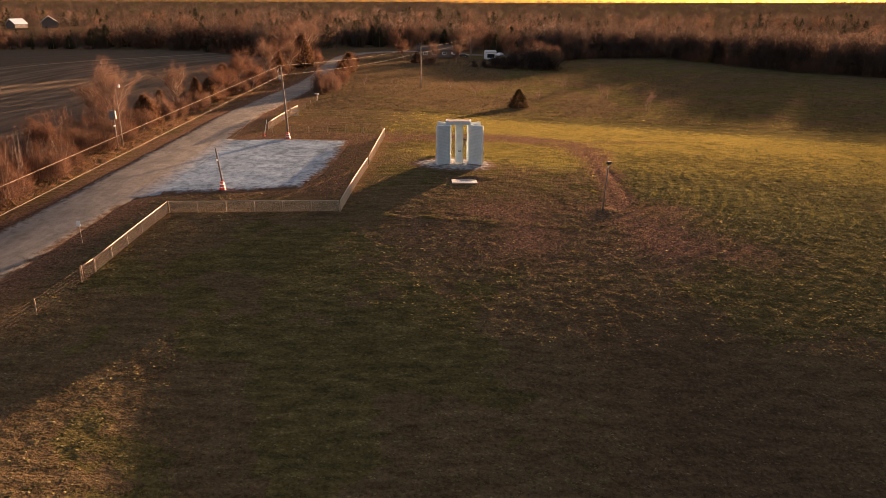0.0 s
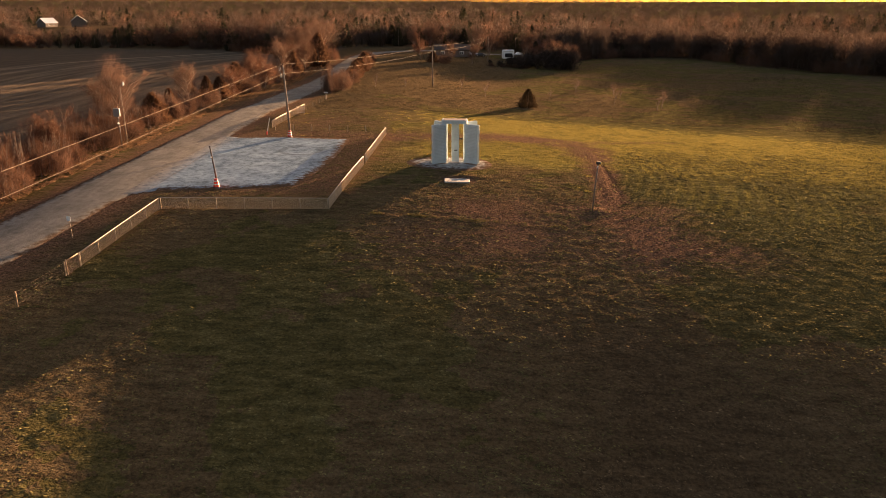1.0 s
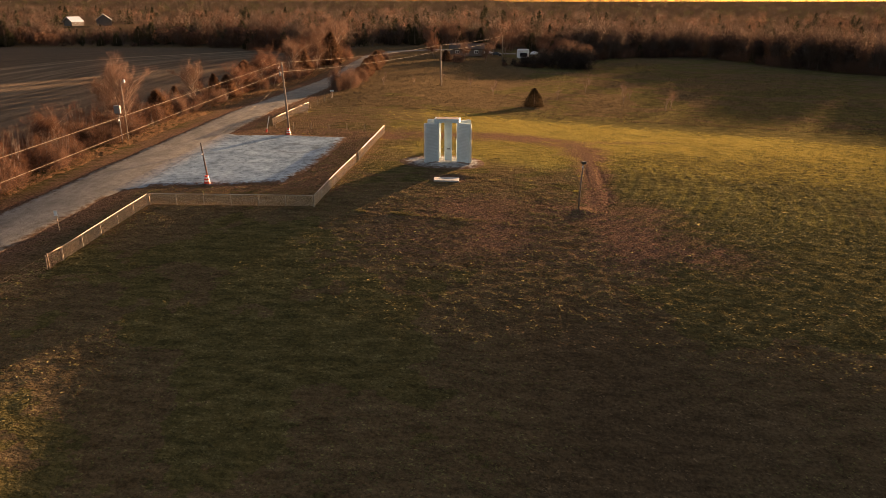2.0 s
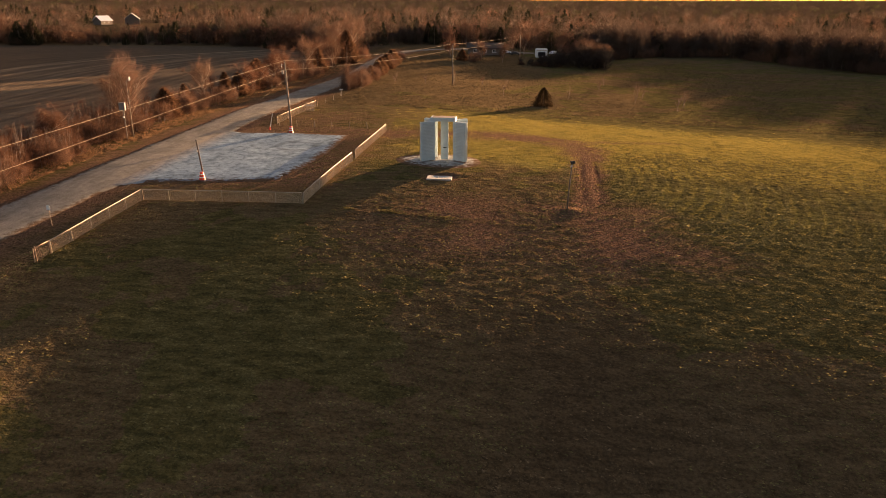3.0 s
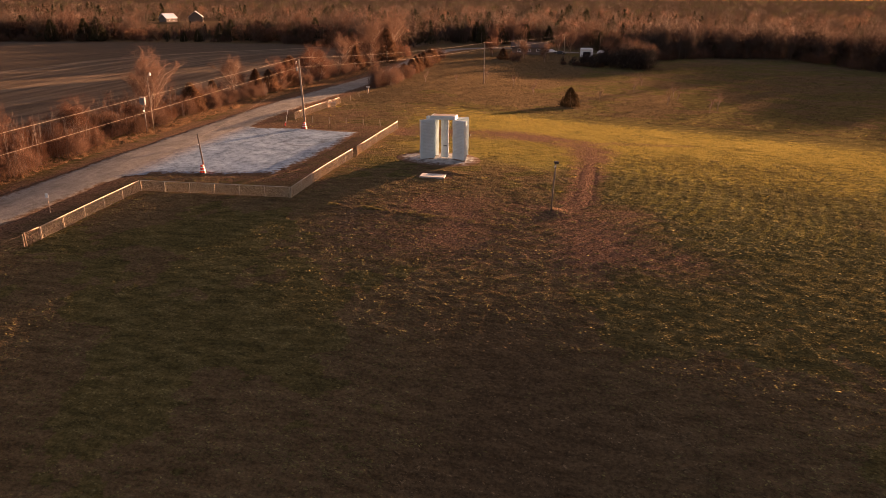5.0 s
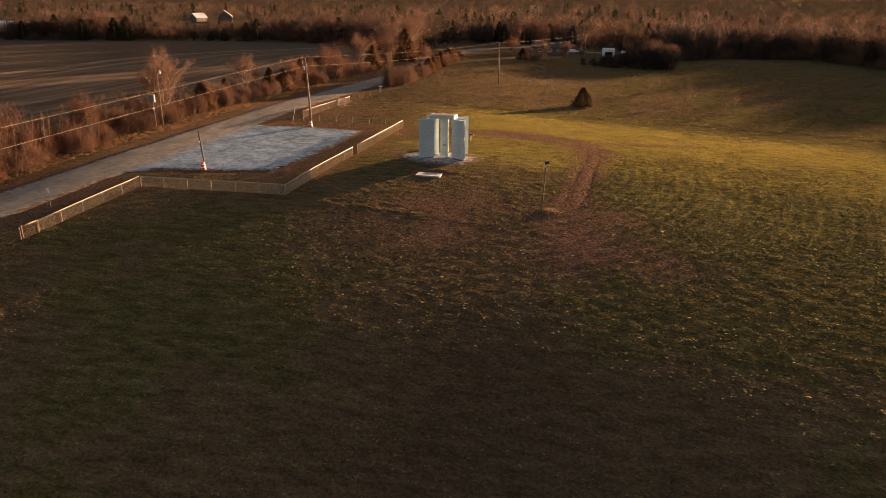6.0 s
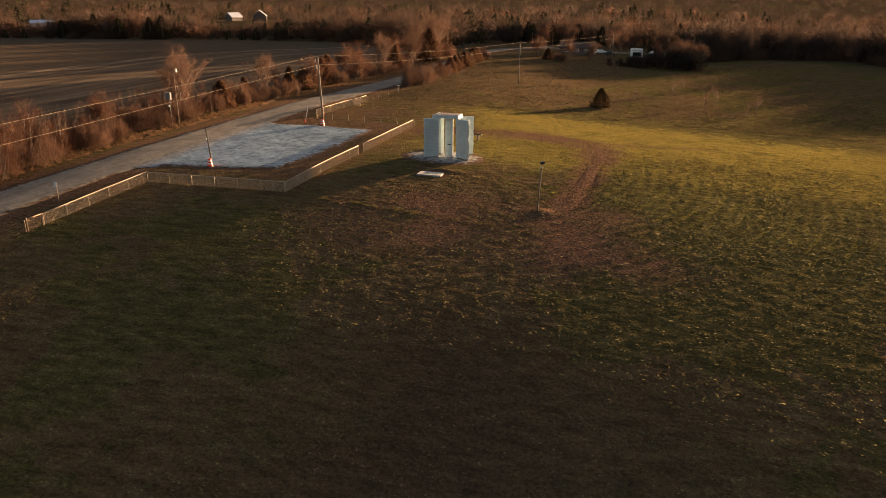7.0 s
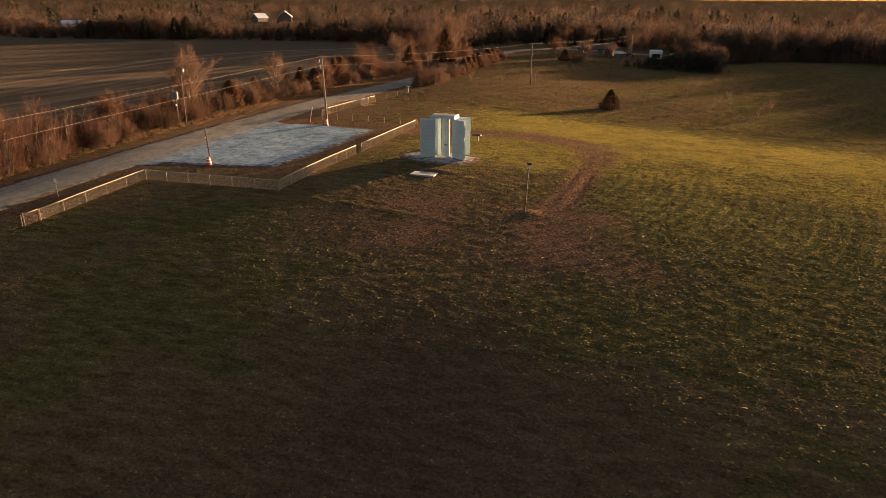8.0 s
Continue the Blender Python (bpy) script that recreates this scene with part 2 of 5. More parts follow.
def crown(name, dark, pale, through_light=0.12):
    """Far crowns: a shade for each tree and a little for each spray."""
    m, nt, b = material(name)
    tone = nt.nodes.new("ShaderNodeAttribute")
    tone.attribute_name = "tone"
    geo = nt.nodes.new("ShaderNodeNewGeometry")
    ob = nt.nodes.new("ShaderNodeObjectInfo")
    each = nt.nodes.new("ShaderNodeAttribute")
    each.attribute_name = "each"
    pick = maths(nt, "ADD", maths(nt, "MULTIPLY", each.outputs["Fac"], ob.outputs["Random"]), maths(nt, "MULTIPLY", geo.outputs["Random Per Island"], 0.07))
    pick = maths(nt, "ADD", pick, tone.outputs["Fac"])
    col = ramp(nt, pick, [(0.05, dark), (0.95, pale)])
    twigs = noise_of(nt, coords(nt, (1, 1, 0.5)), 1.3, 4, 0.75)
    col = mix(nt, 1.0, col, ramp(nt, twigs, [(0.35, (0.72, 0.72, 0.72)), (0.65, (1.2, 1.2, 1.2))]), "MULTIPLY")
    nt.links.new(col, b.inputs["Base Color"])
    b.inputs["Roughness"].default_value = 0.85
    b.inputs["Specular IOR Level"].default_value = 0.1
    tr = nt.nodes.new("ShaderNodeBsdfTranslucent")
    nt.links.new(col, tr.inputs[0])
    mx = nt.nodes.new("ShaderNodeMixShader")
    mx.inputs[0].default_value = through_light
    nt.links.new(b.outputs[0], mx.inputs[1])
    nt.links.new(tr.outputs[0], mx.inputs[2])
    nt.links.new(mx.outputs[0], nt.nodes["Material Output"].inputs[0])
    return m


PINE = crown("pine_green", (0.040, 0.044, 0.018), (0.085, 0.088, 0.034), 0.2)
CROWN_RED = crown("russet_crowns", (0.060, 0.037, 0.027), (0.20, 0.108, 0.070), 0.15)
CROWN_GREY = crown("brown_crowns", (0.056, 0.042, 0.034), (0.125, 0.087, 0.067), 0.2)
EVERGREEN = crown("evergreen_crowns", (0.022, 0.021, 0.014), (0.052, 0.046, 0.030), 0.1)
COPSE = crown("copse_twigs", (0.030, 0.022, 0.018), (0.058, 0.040, 0.030), 0.0)
# crest blades: yellow-green with the sun's brightness put into the colour
SUNLIT_GRASS = leafy("sunlit_crest_grass", (0.36, 0.30, 0.07), (0.64, 0.53, 0.13), 0.45)
RANK = leafy("rank_grass", (0.105, 0.084, 0.046), (0.19, 0.150, 0.082), 0.25)
DRY = leafy("dry_grass", (0.14, 0.085, 0.045), (0.31, 0.205, 0.115), 0.35)
CEDAR = leafy("winter_cedar", (0.082, 0.050, 0.030), (0.18, 0.106, 0.062), 0.3)
CEDAR_GREEN = leafy("green_cedar", (0.042, 0.033, 0.018), (0.112, 0.078, 0.042), 0.2)


# ---- mesh helpers ----
class Shape:
    """Vertices and faces gathered for one mesh."""

    def __init__(self):
        self.v, self.f = [], []

    def add(self, verts, faces):
        n = len(self.v)
        self.v += [tuple(p) for p in verts]
        self.f += [tuple(i + n for i in face) for face in faces]
        return self

    def box(self, centre, size, turn=0.0, tilt=0.0, bevel=0.0, taper=1.0):
        """A box, its upright and level edges chamfered by bevel; turn about z, then tilt about x."""
        sx, sy, sz = (s / 2 for s in size)
        m = Matrix.Translation(centre) @ Matrix.Rotation(radians(turn), 4, "Z") @ Matrix.Rotation(radians(tilt), 4, "X")
        if bevel <= 0:
            verts = [m @ Vector((x * sx * (taper if z > 0 else 1), y * sy * (taper if z > 0 else 1), z * sz)) for z in (-1, 1) for x, y in ((-1, -1), (1, -1), (1, 1), (-1, 1))]
            return self.add(verts, [(3, 2, 1, 0), (4, 5, 6, 7), (0, 1, 5, 4), (1, 2, 6, 5), (2, 3, 7, 6), (3, 0, 4, 7)])
        b = bevel
        ring = [(-sx + b, -sy), (sx - b, -sy), (sx, -sy + b), (sx, sy - b), (sx - b, sy), (-sx + b, sy), (-sx, sy - b), (-sx, -sy + b)]
        levels = [(-sz, 1 - b / max(sx, sy)), (-sz + b, 1), (sz - b, taper), (sz, taper * (1 - b / max(sx, sy)))]
        verts = [m @ Vector((x * k, y * k, z)) for z, k in levels for x, y in ring]
        faces = [tuple(range(7, -1, -1)), tuple(range(24, 32))]
        faces += [(8 * r + i, 8 * r + (i + 1) % 8, 8 * r + 8 + (i + 1) % 8, 8 * r + 8 + i) for r in range(3) for i in range(8)]
        return self.add(verts, faces)

    def tube(self, points, radii, sides=8, capped=True):
        """A tube through points with a radius at each."""
        pts = [Vector(p) for p in points]
        if not hasattr(radii, "__len__"):
            radii = [radii] * len(pts)
        verts = []
        for i, p in enumerate(pts):
            d = (pts[min(i + 1, len(pts) - 1)] - pts[max(i - 1, 0)]).normalized()
            a = d.cross(Vector((0, 0, 1)) if abs(d.z) < 0.9 else Vector((1, 0, 0))).normalized()
            c = d.cross(a)
            verts += [p + (a * math.cos(2 * math.pi * k / sides) + c * math.sin(2 * math.pi * k / sides)) * radii[i] for k in range(sides)]
        faces = [(r * sides + k, r * sides + (k + 1) % sides, (r + 1) * sides + (k + 1) % sides, (r + 1) * sides + k) for r in range(len(pts) - 1) for k in range(sides)]
        if capped:
            faces += [tuple(range(sides - 1, -1, -1)), tuple(range((len(pts) - 1) * sides, len(pts) * sides))]
        return self.add(verts, faces)

    def mesh(self, name, mat, smooth=False):
        me = bpy.data.meshes.new(name)
        me.from_pydata(self.v, [], self.f)
        me.materials.append(mat)
        if smooth:
            me.polygons.foreach_set("use_smooth", [True] * len(me.polygons))
        me.update()
        return me


def part(name, shape, mat, parent=None, label="", smooth=False):
    ob = new(name, shape.mesh(name, mat, smooth) if hasattr(shape, "mesh") else shape)
    ob.parent = parent
    return tagged(ob, label)


def thing(name, at, label, category, group="", turn=0.0):
    ob = new(name)
    ob.empty_display_size = 0.2
    ob.matrix_basis = pose(*at, 0, 0, turn)
    return tagged(ob, label, category, group)


def tri_mesh(name, verts, mat, per=3, normals=None):
    """A mesh of loose triangles (or quads) from an array of corners."""
    verts = np.asarray(verts, dtype=np.float32).reshape(-1, 3)
    n = len(verts)
    me = bpy.data.meshes.new(name)
    me.vertices.add(n)
    me.vertices.foreach_set("co", verts.ravel())
    me.loops.add(n)
    me.loops.foreach_set("vertex_index", np.arange(n, dtype=np.int32))
    me.polygons.add(n // per)
    me.polygons.foreach_set("loop_start", np.arange(0, n, per, dtype=np.int32))
    me.materials.append(mat)
    me.update(calc_edges=True)
    if normals is not None:
        me.polygons.foreach_set("use_smooth", np.ones(n // per, dtype=bool))
        me.attributes.new("custom_normal", "FLOAT_VECTOR", "POINT").data.foreach_set("vector", np.asarray(normals, dtype=np.float32).ravel())
    return me


def mesh_of(name, verts, tris, mat, normals):
    """A mesh from arrays of corners, triangles and soft normals."""
    me = bpy.data.meshes.new(name)
    me.vertices.add(len(verts))
    me.vertices.foreach_set("co", np.asarray(verts, dtype=np.float32).ravel())
    me.loops.add(tris.size)
    me.loops.foreach_set("vertex_index", np.asarray(tris, dtype=np.int32).ravel())
    me.polygons.add(len(tris))
    me.polygons.foreach_set("loop_start", np.arange(0, tris.size, 3, dtype=np.int32))
    me.polygons.foreach_set("use_smooth", np.ones(len(tris), dtype=bool))
    me.materials.append(mat)
    me.update(calc_edges=True)
    me.attributes.new("custom_normal", "FLOAT_VECTOR", "POINT").data.foreach_set("vector", np.asarray(normals, dtype=np.float32).ravel())
    return me


def sprays(p, away, size, rng):
    """Loose triangles that lie about across a direction."""
    face = away + rng.normal(0, 0.3, p.shape)
    t = np.cross(face, rng.normal(size=p.shape))
    t /= np.linalg.norm(t, axis=1)[:, None]
    b = np.cross(face, t)
    b /= np.linalg.norm(b, axis=1)[:, None]
    tri = np.stack([p - t * size * 0.4, p + t * size * 0.4, p + b * size], 1).reshape(-1, 3)
    return tri, np.arange(len(tri)).reshape(-1, 3), np.repeat(away, 3, 0)


def switches(p, away, length, width, rng):
    """Bundles of fine twigs that rise and spread, as tapering slivers with soft normals."""
    d = away * 0.9 + np.array((0, 0, 0.2)) + rng.normal(0, 0.6, p.shape)
    d /= np.linalg.norm(d, axis=1)[:, None]
    side = np.cross(d, rng.normal(size=p.shape))
    side /= np.linalg.norm(side, axis=1)[:, None]
    foot = p - d * length * 0.45
    tri = np.stack([foot - side * width, foot + side * width, p + d * length * 0.55], 1).reshape(-1, 3)
    nor = away + np.array((0, 0, 0.35)) + rng.normal(0, 0.1, p.shape)
    nor /= np.linalg.norm(nor, axis=1)[:, None]
    return tri, np.arange(len(tri)).reshape(-1, 3), np.repeat(nor, 3, 0)


def gathered(sets):
    """Several sets of corners, triangles and normals as one."""
    v, f, n, base = [], [], [], 0
    for a, b, c in sets:
        v.append(a)
        f.append(b + base)
        n.append(c)
        base += len(a)
    return np.concatenate(v), np.concatenate(f), np.concatenate(n)


# ---- lie of the land ----
def step(v, a, b):
    t = np.clip((np.asarray(v, dtype=float) - a) / (b - a), 0, 1)
    return t * t * (3 - 2 * t)


def soft_noise(x, y, size, seed=0):
    """Smooth value noise from 0 to 1 with features of that size in metres."""
    x, y = np.asarray(x, dtype=float) / size, np.asarray(y, dtype=float) / size
    i, j = np.floor(x), np.floor(y)
    u, v = x - i, y - j
    u, v = u * u * (3 - 2 * u), v * v * (3 - 2 * v)

    def at(a, b):
        h = np.sin(a * 127.1 + b * 311.7 + seed * 74.7) * 43758.5453
        return h - np.floor(h)

    return (at(i, j) * (1 - u) + at(i + 1, j) * u) * (1 - v) + (at(i, j + 1) * (1 - u) + at(i + 1, j + 1) * u) * v


def land(x, y):
    """Height of the ground: a low hill that falls towards the near side and to the east, and rising country far off."""
    x, y = np.asarray(x, dtype=float), np.asarray(y, dtype=float)
    fall = 74 - np.maximum(y, -40)
    z = 0.5 - 0.0425 * (fall + np.hypot(fall, 14))
    z = z + 1.3 * np.exp(-((x + 20.5) / 14) ** 2 - ((y - 17) / 15) ** 2)
    z = z + 0.3 * np.exp(-((x + 31) / 6) ** 2 - ((y - 43) / 6) ** 2)
    z = z - 0.045 * np.minimum(0.5 * (x + np.hypot(x, 8)), 75)
    z = z - 1.6 * step(y, 100, 155) * step(x, -18, 14)
    z = z - 1.2 * step(-x, 48, 120)
    steep = 42 - np.maximum(y, -10)
    z = z - 0.032 * (steep + np.hypot(steep, 8)) * (1 - 0.3 * step(x, 8, 32)) * step(x, -26, -12)
    z = z + 0.2 * np.exp(-((x - 16.7) / 0.9) ** 2 - ((y - 69.3) / 0.9) ** 2) + 0.24 * np.exp(-((x - 3.4) / 1.6) ** 2 - ((y - 80.0) / 0.6) ** 2)
    z = z - 0.65 * np.exp(-((x - 20) / 10) ** 2 - ((y - 25) / 12) ** 2)
    far = np.hypot(x, y)
    z = z + 35 * step(far, 500, 3200) + 3.0 * np.exp(-((x + 317) / 110) ** 2 - ((y - 590) / 80) ** 2)
    fade = np.exp(-((y - 80) / 160) ** 2)
    return z + fade * (0.24 * (soft_noise(x, y, 23, 1) - 0.5) + 0.03 * (soft_noise(x, y, 5, 2) - 0.5))


def mown_rings(x, y):
    """Swaths left by mowing round and round the monument."""
    r = np.hypot(x - 2.2, y - 87.45) + 0.5 * soft_noise(x, y, 9, 31)
    much = step(r, 17, 24) * (1 - step(r, 46, 60)) * (1 - step(y + 0.25 * x, 94, 106)) * step(x, 8, 22) * (1 - 0.6 * step(-y, -64, -50)) * (0.4 + 0.6 * soft_noise(x, y, 11, 32))
    return much * (0.5 + 0.5 * np.sin(2 * np.pi * r / 1.45))


def clumps(x, y):
    """Hummocks of the mown tussocks, closer and lower where the mower went last."""
    c = 0.55 * soft_noise(x, y, 0.42, 3) + 0.45 * soft_noise(x + 0.3 * y, y, 0.6, 4)
    return 0.028 * step(c, 0.22, 0.85) * (0.55 + 0.7 * soft_noise(x, y, 7, 5)) + 0.024 * mown_rings(x, y)


def gz(x, y):
    return float(land(x, y))


ROAD_LINE = [(-43, -40), (-40.5, 20), (-38.2, 48), (-37.0, 60), (-35.7, 72), (-35.0, 90), (-35.2, 110), (-35.6, 130), (-34.4, 150), (-32.8, 178), (-33.0, 200), (-35.5, 230), (-37.2, 265), (-36.4, 283), (-32.5, 297), (-24, 306), (-8, 313), (15, 322), (40, 330)]


def road_x(y):
    pts = ROAD_LINE
    return np.interp(y, [p[1] for p in pts], [p[0] for p in pts])


LOT_EDGE = [(-33.8, 68.5), (-29.6, 72.4), (-21.3, 73.3), (-15.0, 75.0), (-13.4, 84), (-13.2, 92.5), (-13.2, 101.5), (-23.4, 102.6), (-30, 101.8), (-33.8, 104)]


def inside(px, py, poly):
    px, py = np.asarray(px, dtype=float), np.asarray(py, dtype=float)
    hit = np.zeros(px.shape, dtype=bool)
    for (x0, y0), (x1, y1) in zip(poly, poly[1:] + poly[:1]):
        cross = ((y0 > py) != (y1 > py)) & (px < (x1 - x0) * (py - y0) / ((y1 - y0) or 1e-9) + x0)
        hit ^= cross
    return hit


MON = (2.2, 87.45)


TRACK = np.array([(-9, 103.5), (-3, 104.2), (3, 105), (9, 105.6), (14, 105.0), (18, 102.6), (19.9, 99), (20.1, 95), (19.9, 90), (19.5, 82), (19.2, 76), (18.6, 71), (17.5, 67)])


def track_gap(x, y):
    """Distance from the old wheel track, and on which side of it."""
    best, side = np.full(np.shape(x), 1e9), np.zeros(np.shape(x))
    for (x0, y0), (x1, y1) in zip(TRACK[:-1], TRACK[1:]):
        dx, dy = x1 - x0, y1 - y0
        t = np.clip(((x - x0) * dx + (y - y0) * dy) / (dx * dx + dy * dy), 0, 1)
        d = np.hypot(x - x0 - t * dx, y - y0 - t * dy)
        side = np.where(d < best, np.sign(dx * (y - y0) - dy * (x - x0)), side)
        best = np.minimum(best, d)
    return best, side


def ruts(x, y):
    """Two wheel ruts pressed into the track."""
    best, side = track_gap(x, y)
    off = best * side + 0.25 * (soft_noise(x, y, 5, 51) - 0.5)
    return -0.09 * (np.exp(-((off - 0.95) / 0.34) ** 2) + 0.9 * np.exp(-((off + 0.85) / 0.34) ** 2)) * step(y, 70, 75) * (1 - step(y, 97, 102)) * (0.4 + 0.6 * soft_noise(x, y, 6, 52))


def clay_amount(x, y):
    """Bare reddish soil: road verge, worn ground by the fences, and the old wheel track."""
    c = 0.75 * np.exp(-((x - road_x(y)) / 7.5) ** 4)
    lot = np.maximum(np.abs(x + 22) - 10, 0) ** 2 + np.maximum(np.abs(y - 90) - 15, 0) ** 2
    c = np.maximum(c, 0.62 * np.exp(-lot / 40))
    best, _ = track_gap(x, y)
    core = np.interp(y, [66, 70, 80, 92, 98, 103], [3.4, 2.8, 2.6, 3.4, 4.8, 5.2])
    worn = np.interp(y, [66, 72, 80, 98, 103, 105], [0.65, 0.82, 0.9, 0.85, 0.8, 0.76])
    c = np.maximum(c, worn * (0.75 + 0.5 * soft_noise(x, y, 2.2, 55)) * np.exp(-(best / core) ** 2))
    c = np.maximum(c, 0.7 * np.exp(-((x - 15) / 8) ** 2 - ((y - 69.5) / 3.2) ** 2))
    c = np.maximum(c, 0.55 * np.exp(-((y - 103.5 - 0.32 * (x - 18)) / 2.6) ** 2) * step(x, 14, 20) * (1 - step(x, 30, 46)))
    c = np.maximum(c, (0.40 + 0.5 * soft_noise(x, y, 4, 41)) * np.exp(-((x - 14) / 20) ** 4 - ((y - 64) / 11) ** 4))
    c = np.maximum(c, 0.75 * np.exp(-((x - 16.9) / 1.6) ** 2 - ((y - 69.3) / 1.3) ** 2))
    c = np.maximum(c, 0.50 * np.exp(-((x - 5) / 9) ** 2 - ((y - 71.5) / 2.4) ** 2))
    c = np.maximum(c, 0.75 * np.exp(-((x - 2.6) / 2.6) ** 4 - ((y - 78.6) / 1.9) ** 4))
    c = np.maximum(c, 0.42 * np.exp(-((np.hypot((x - MON[0] + 1), (y - MON[1] + 2) * 0.9)) / 7.0) ** 4))
    c = np.maximum(c, 0.35 * np.exp(-((x - 2) / 22) ** 2 - ((y - 62) / 9) ** 2))
    c = np.maximum(c, 0.56 * np.exp(-((x + 20) / 13) ** 2 - ((y - 116) / 15) ** 2))
    return c


def slope_shade(x, y):
    """Shade at the foot of the slope, painted as darker brown ground with few tussocks."""
    return np.clip((1 - step(y, 36, 60)) * (1 - 0.8 * step(x, 20, 36)) * step(x, -6, 16) * (0.55 + 0.9 * soft_noise(x, y, 8, 81)), 0, 1)


def green_amount(x, y):
    g = 0.22 + 0.2 * step(x, 4, 24) - 0.26 * np.exp(-((x - 7) / 14) ** 2 - ((y - 64) / 10) ** 2) + 0.35 * np.exp(-((y - 114) / 16) ** 2) * step(x, -12, 10) - 0.16 * step(y, 132, 155)
    return g - 0.25 * np.exp(-((x + 28) / 8) ** 2) - 0.2 * (1 - step(y, 40, 62)) * (0.1 + 0.9 * step(x, -6, 16)) - 0.15 * slope_shade(x, y) + 0.13 * (1 - step(x, -2, 18)) * (1 - step(y, 54, 70))


def sunlit_grass_amount(x, y):
    """Fresh yellow-green grass over the hill crest, painted brighter for sunlight, thinner down the near side."""
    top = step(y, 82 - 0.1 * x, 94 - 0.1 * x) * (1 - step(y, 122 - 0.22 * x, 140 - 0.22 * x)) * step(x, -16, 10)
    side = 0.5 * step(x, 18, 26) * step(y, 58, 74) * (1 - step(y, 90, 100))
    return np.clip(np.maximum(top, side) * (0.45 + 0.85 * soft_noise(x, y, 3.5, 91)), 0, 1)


def litter_shade_amount(x, y):
    """Fallen leaves under the far woods, and painted shade at the foot of the slope."""
    return 0.48 * slope_shade(x, y) + step(y + 0.25 * np.maximum(x, 0), 345, 375) * (1 - 0.7 * np.exp(-((x + 330) / 60) ** 2 - ((y - 570) / 40) ** 2))


def field_amount(x, y):
    return step(-x, 50, 56) * (1 - step(y, 330, 345))


def across_field(x, y):
    """Distance from the pale headland strip that bends along the far field."""
    return x - np.interp(y, [90, 137, 166, 202, 227, 254, 274, 290, 335], [-140, -141, -143.3, -146.3, -146.4, -143.2, -132.3, -117.2, -75])


def spread(a, b, start, grow, most):
    out, s = [a], start
    while out[-1] < b:
        out.append(out[-1] + s)
        s = min(s * grow, most)
    return out


def ground():
    xs = sorted(set([-v for v in spread(180, 4600, 3.5, 1.12, 400)] + list(np.arange(-180, -60, 3.0)) + list(np.arange(-60, -30, 0.8)) + list(np.arange(-30, 62, 0.2)) + list(np.arange(62, 70, 0.4)) + list(np.arange(70, 90, 0.8)) + spread(90, 4600, 1.6, 1.12, 400)))
    ys = sorted(set([-v for v in spread(0, 1500, 2, 1.2, 300)] + list(np.arange(0.8, 22, 0.8)) + list(np.arange(22, 125, 0.2)) + list(np.arange(125, 200, 0.8)) + spread(200, 4700, 1.6, 1.1, 300)))
    X, Y = np.meshgrid(xs, ys)
    near = step(Y, 20, 26) * (1 - step(Y, 118, 124)) * step(X, -28, -24) * (1 - step(X, 64, 69))
    bare = np.clip(1.15 - 0.9 * clay_amount(X, Y), 0.15, 1) * (np.hypot(X - MON[0], Y - MON[1]) > 6.5) * ~inside(X, Y, [(-35, 68), (-12.5, 73), (-12, 104), (-35, 104)])
    Z = land(X, Y) + clumps(X, Y) * near * bare + ruts(X, Y) * near
    verts = np.stack([X, Y, Z], -1).reshape(-1, 3)
    nx, ny = len(xs), len(ys)
    i = (np.arange(ny - 1)[:, None] * nx + np.arange(nx - 1)[None, :]).ravel()
    faces = np.stack([i, i + 1, i + nx + 1, i + nx], -1)
    me = bpy.data.meshes.new("ground")
    me.vertices.add(len(verts))
    me.vertices.foreach_set("co", verts.astype(np.float32).ravel())
    me.loops.add(faces.size)
    me.loops.foreach_set("vertex_index", faces.astype(np.int32).ravel())
    me.polygons.add(len(faces))
    me.polygons.foreach_set("loop_start", np.arange(0, faces.size, 4, dtype=np.int32))
    me.polygons.foreach_set("use_smooth", np.ones(len(faces), dtype=bool))
    me.update(calc_edges=True)
    me.materials.append(SOIL)
    for key, fn in (("clay", clay_amount), ("green", lambda x, y: green_amount(x, y) - 0.1), ("field", field_amount), ("across", across_field), ("litter_shade", litter_shade_amount), ("sunlit_grass", sunlit_grass_amount)):
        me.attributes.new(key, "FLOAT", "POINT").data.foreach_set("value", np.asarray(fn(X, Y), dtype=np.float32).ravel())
    return tagged(new("ground", me), "winter pasture of short green and straw grass with bare red soil", "ground", "", "structure")


ground()


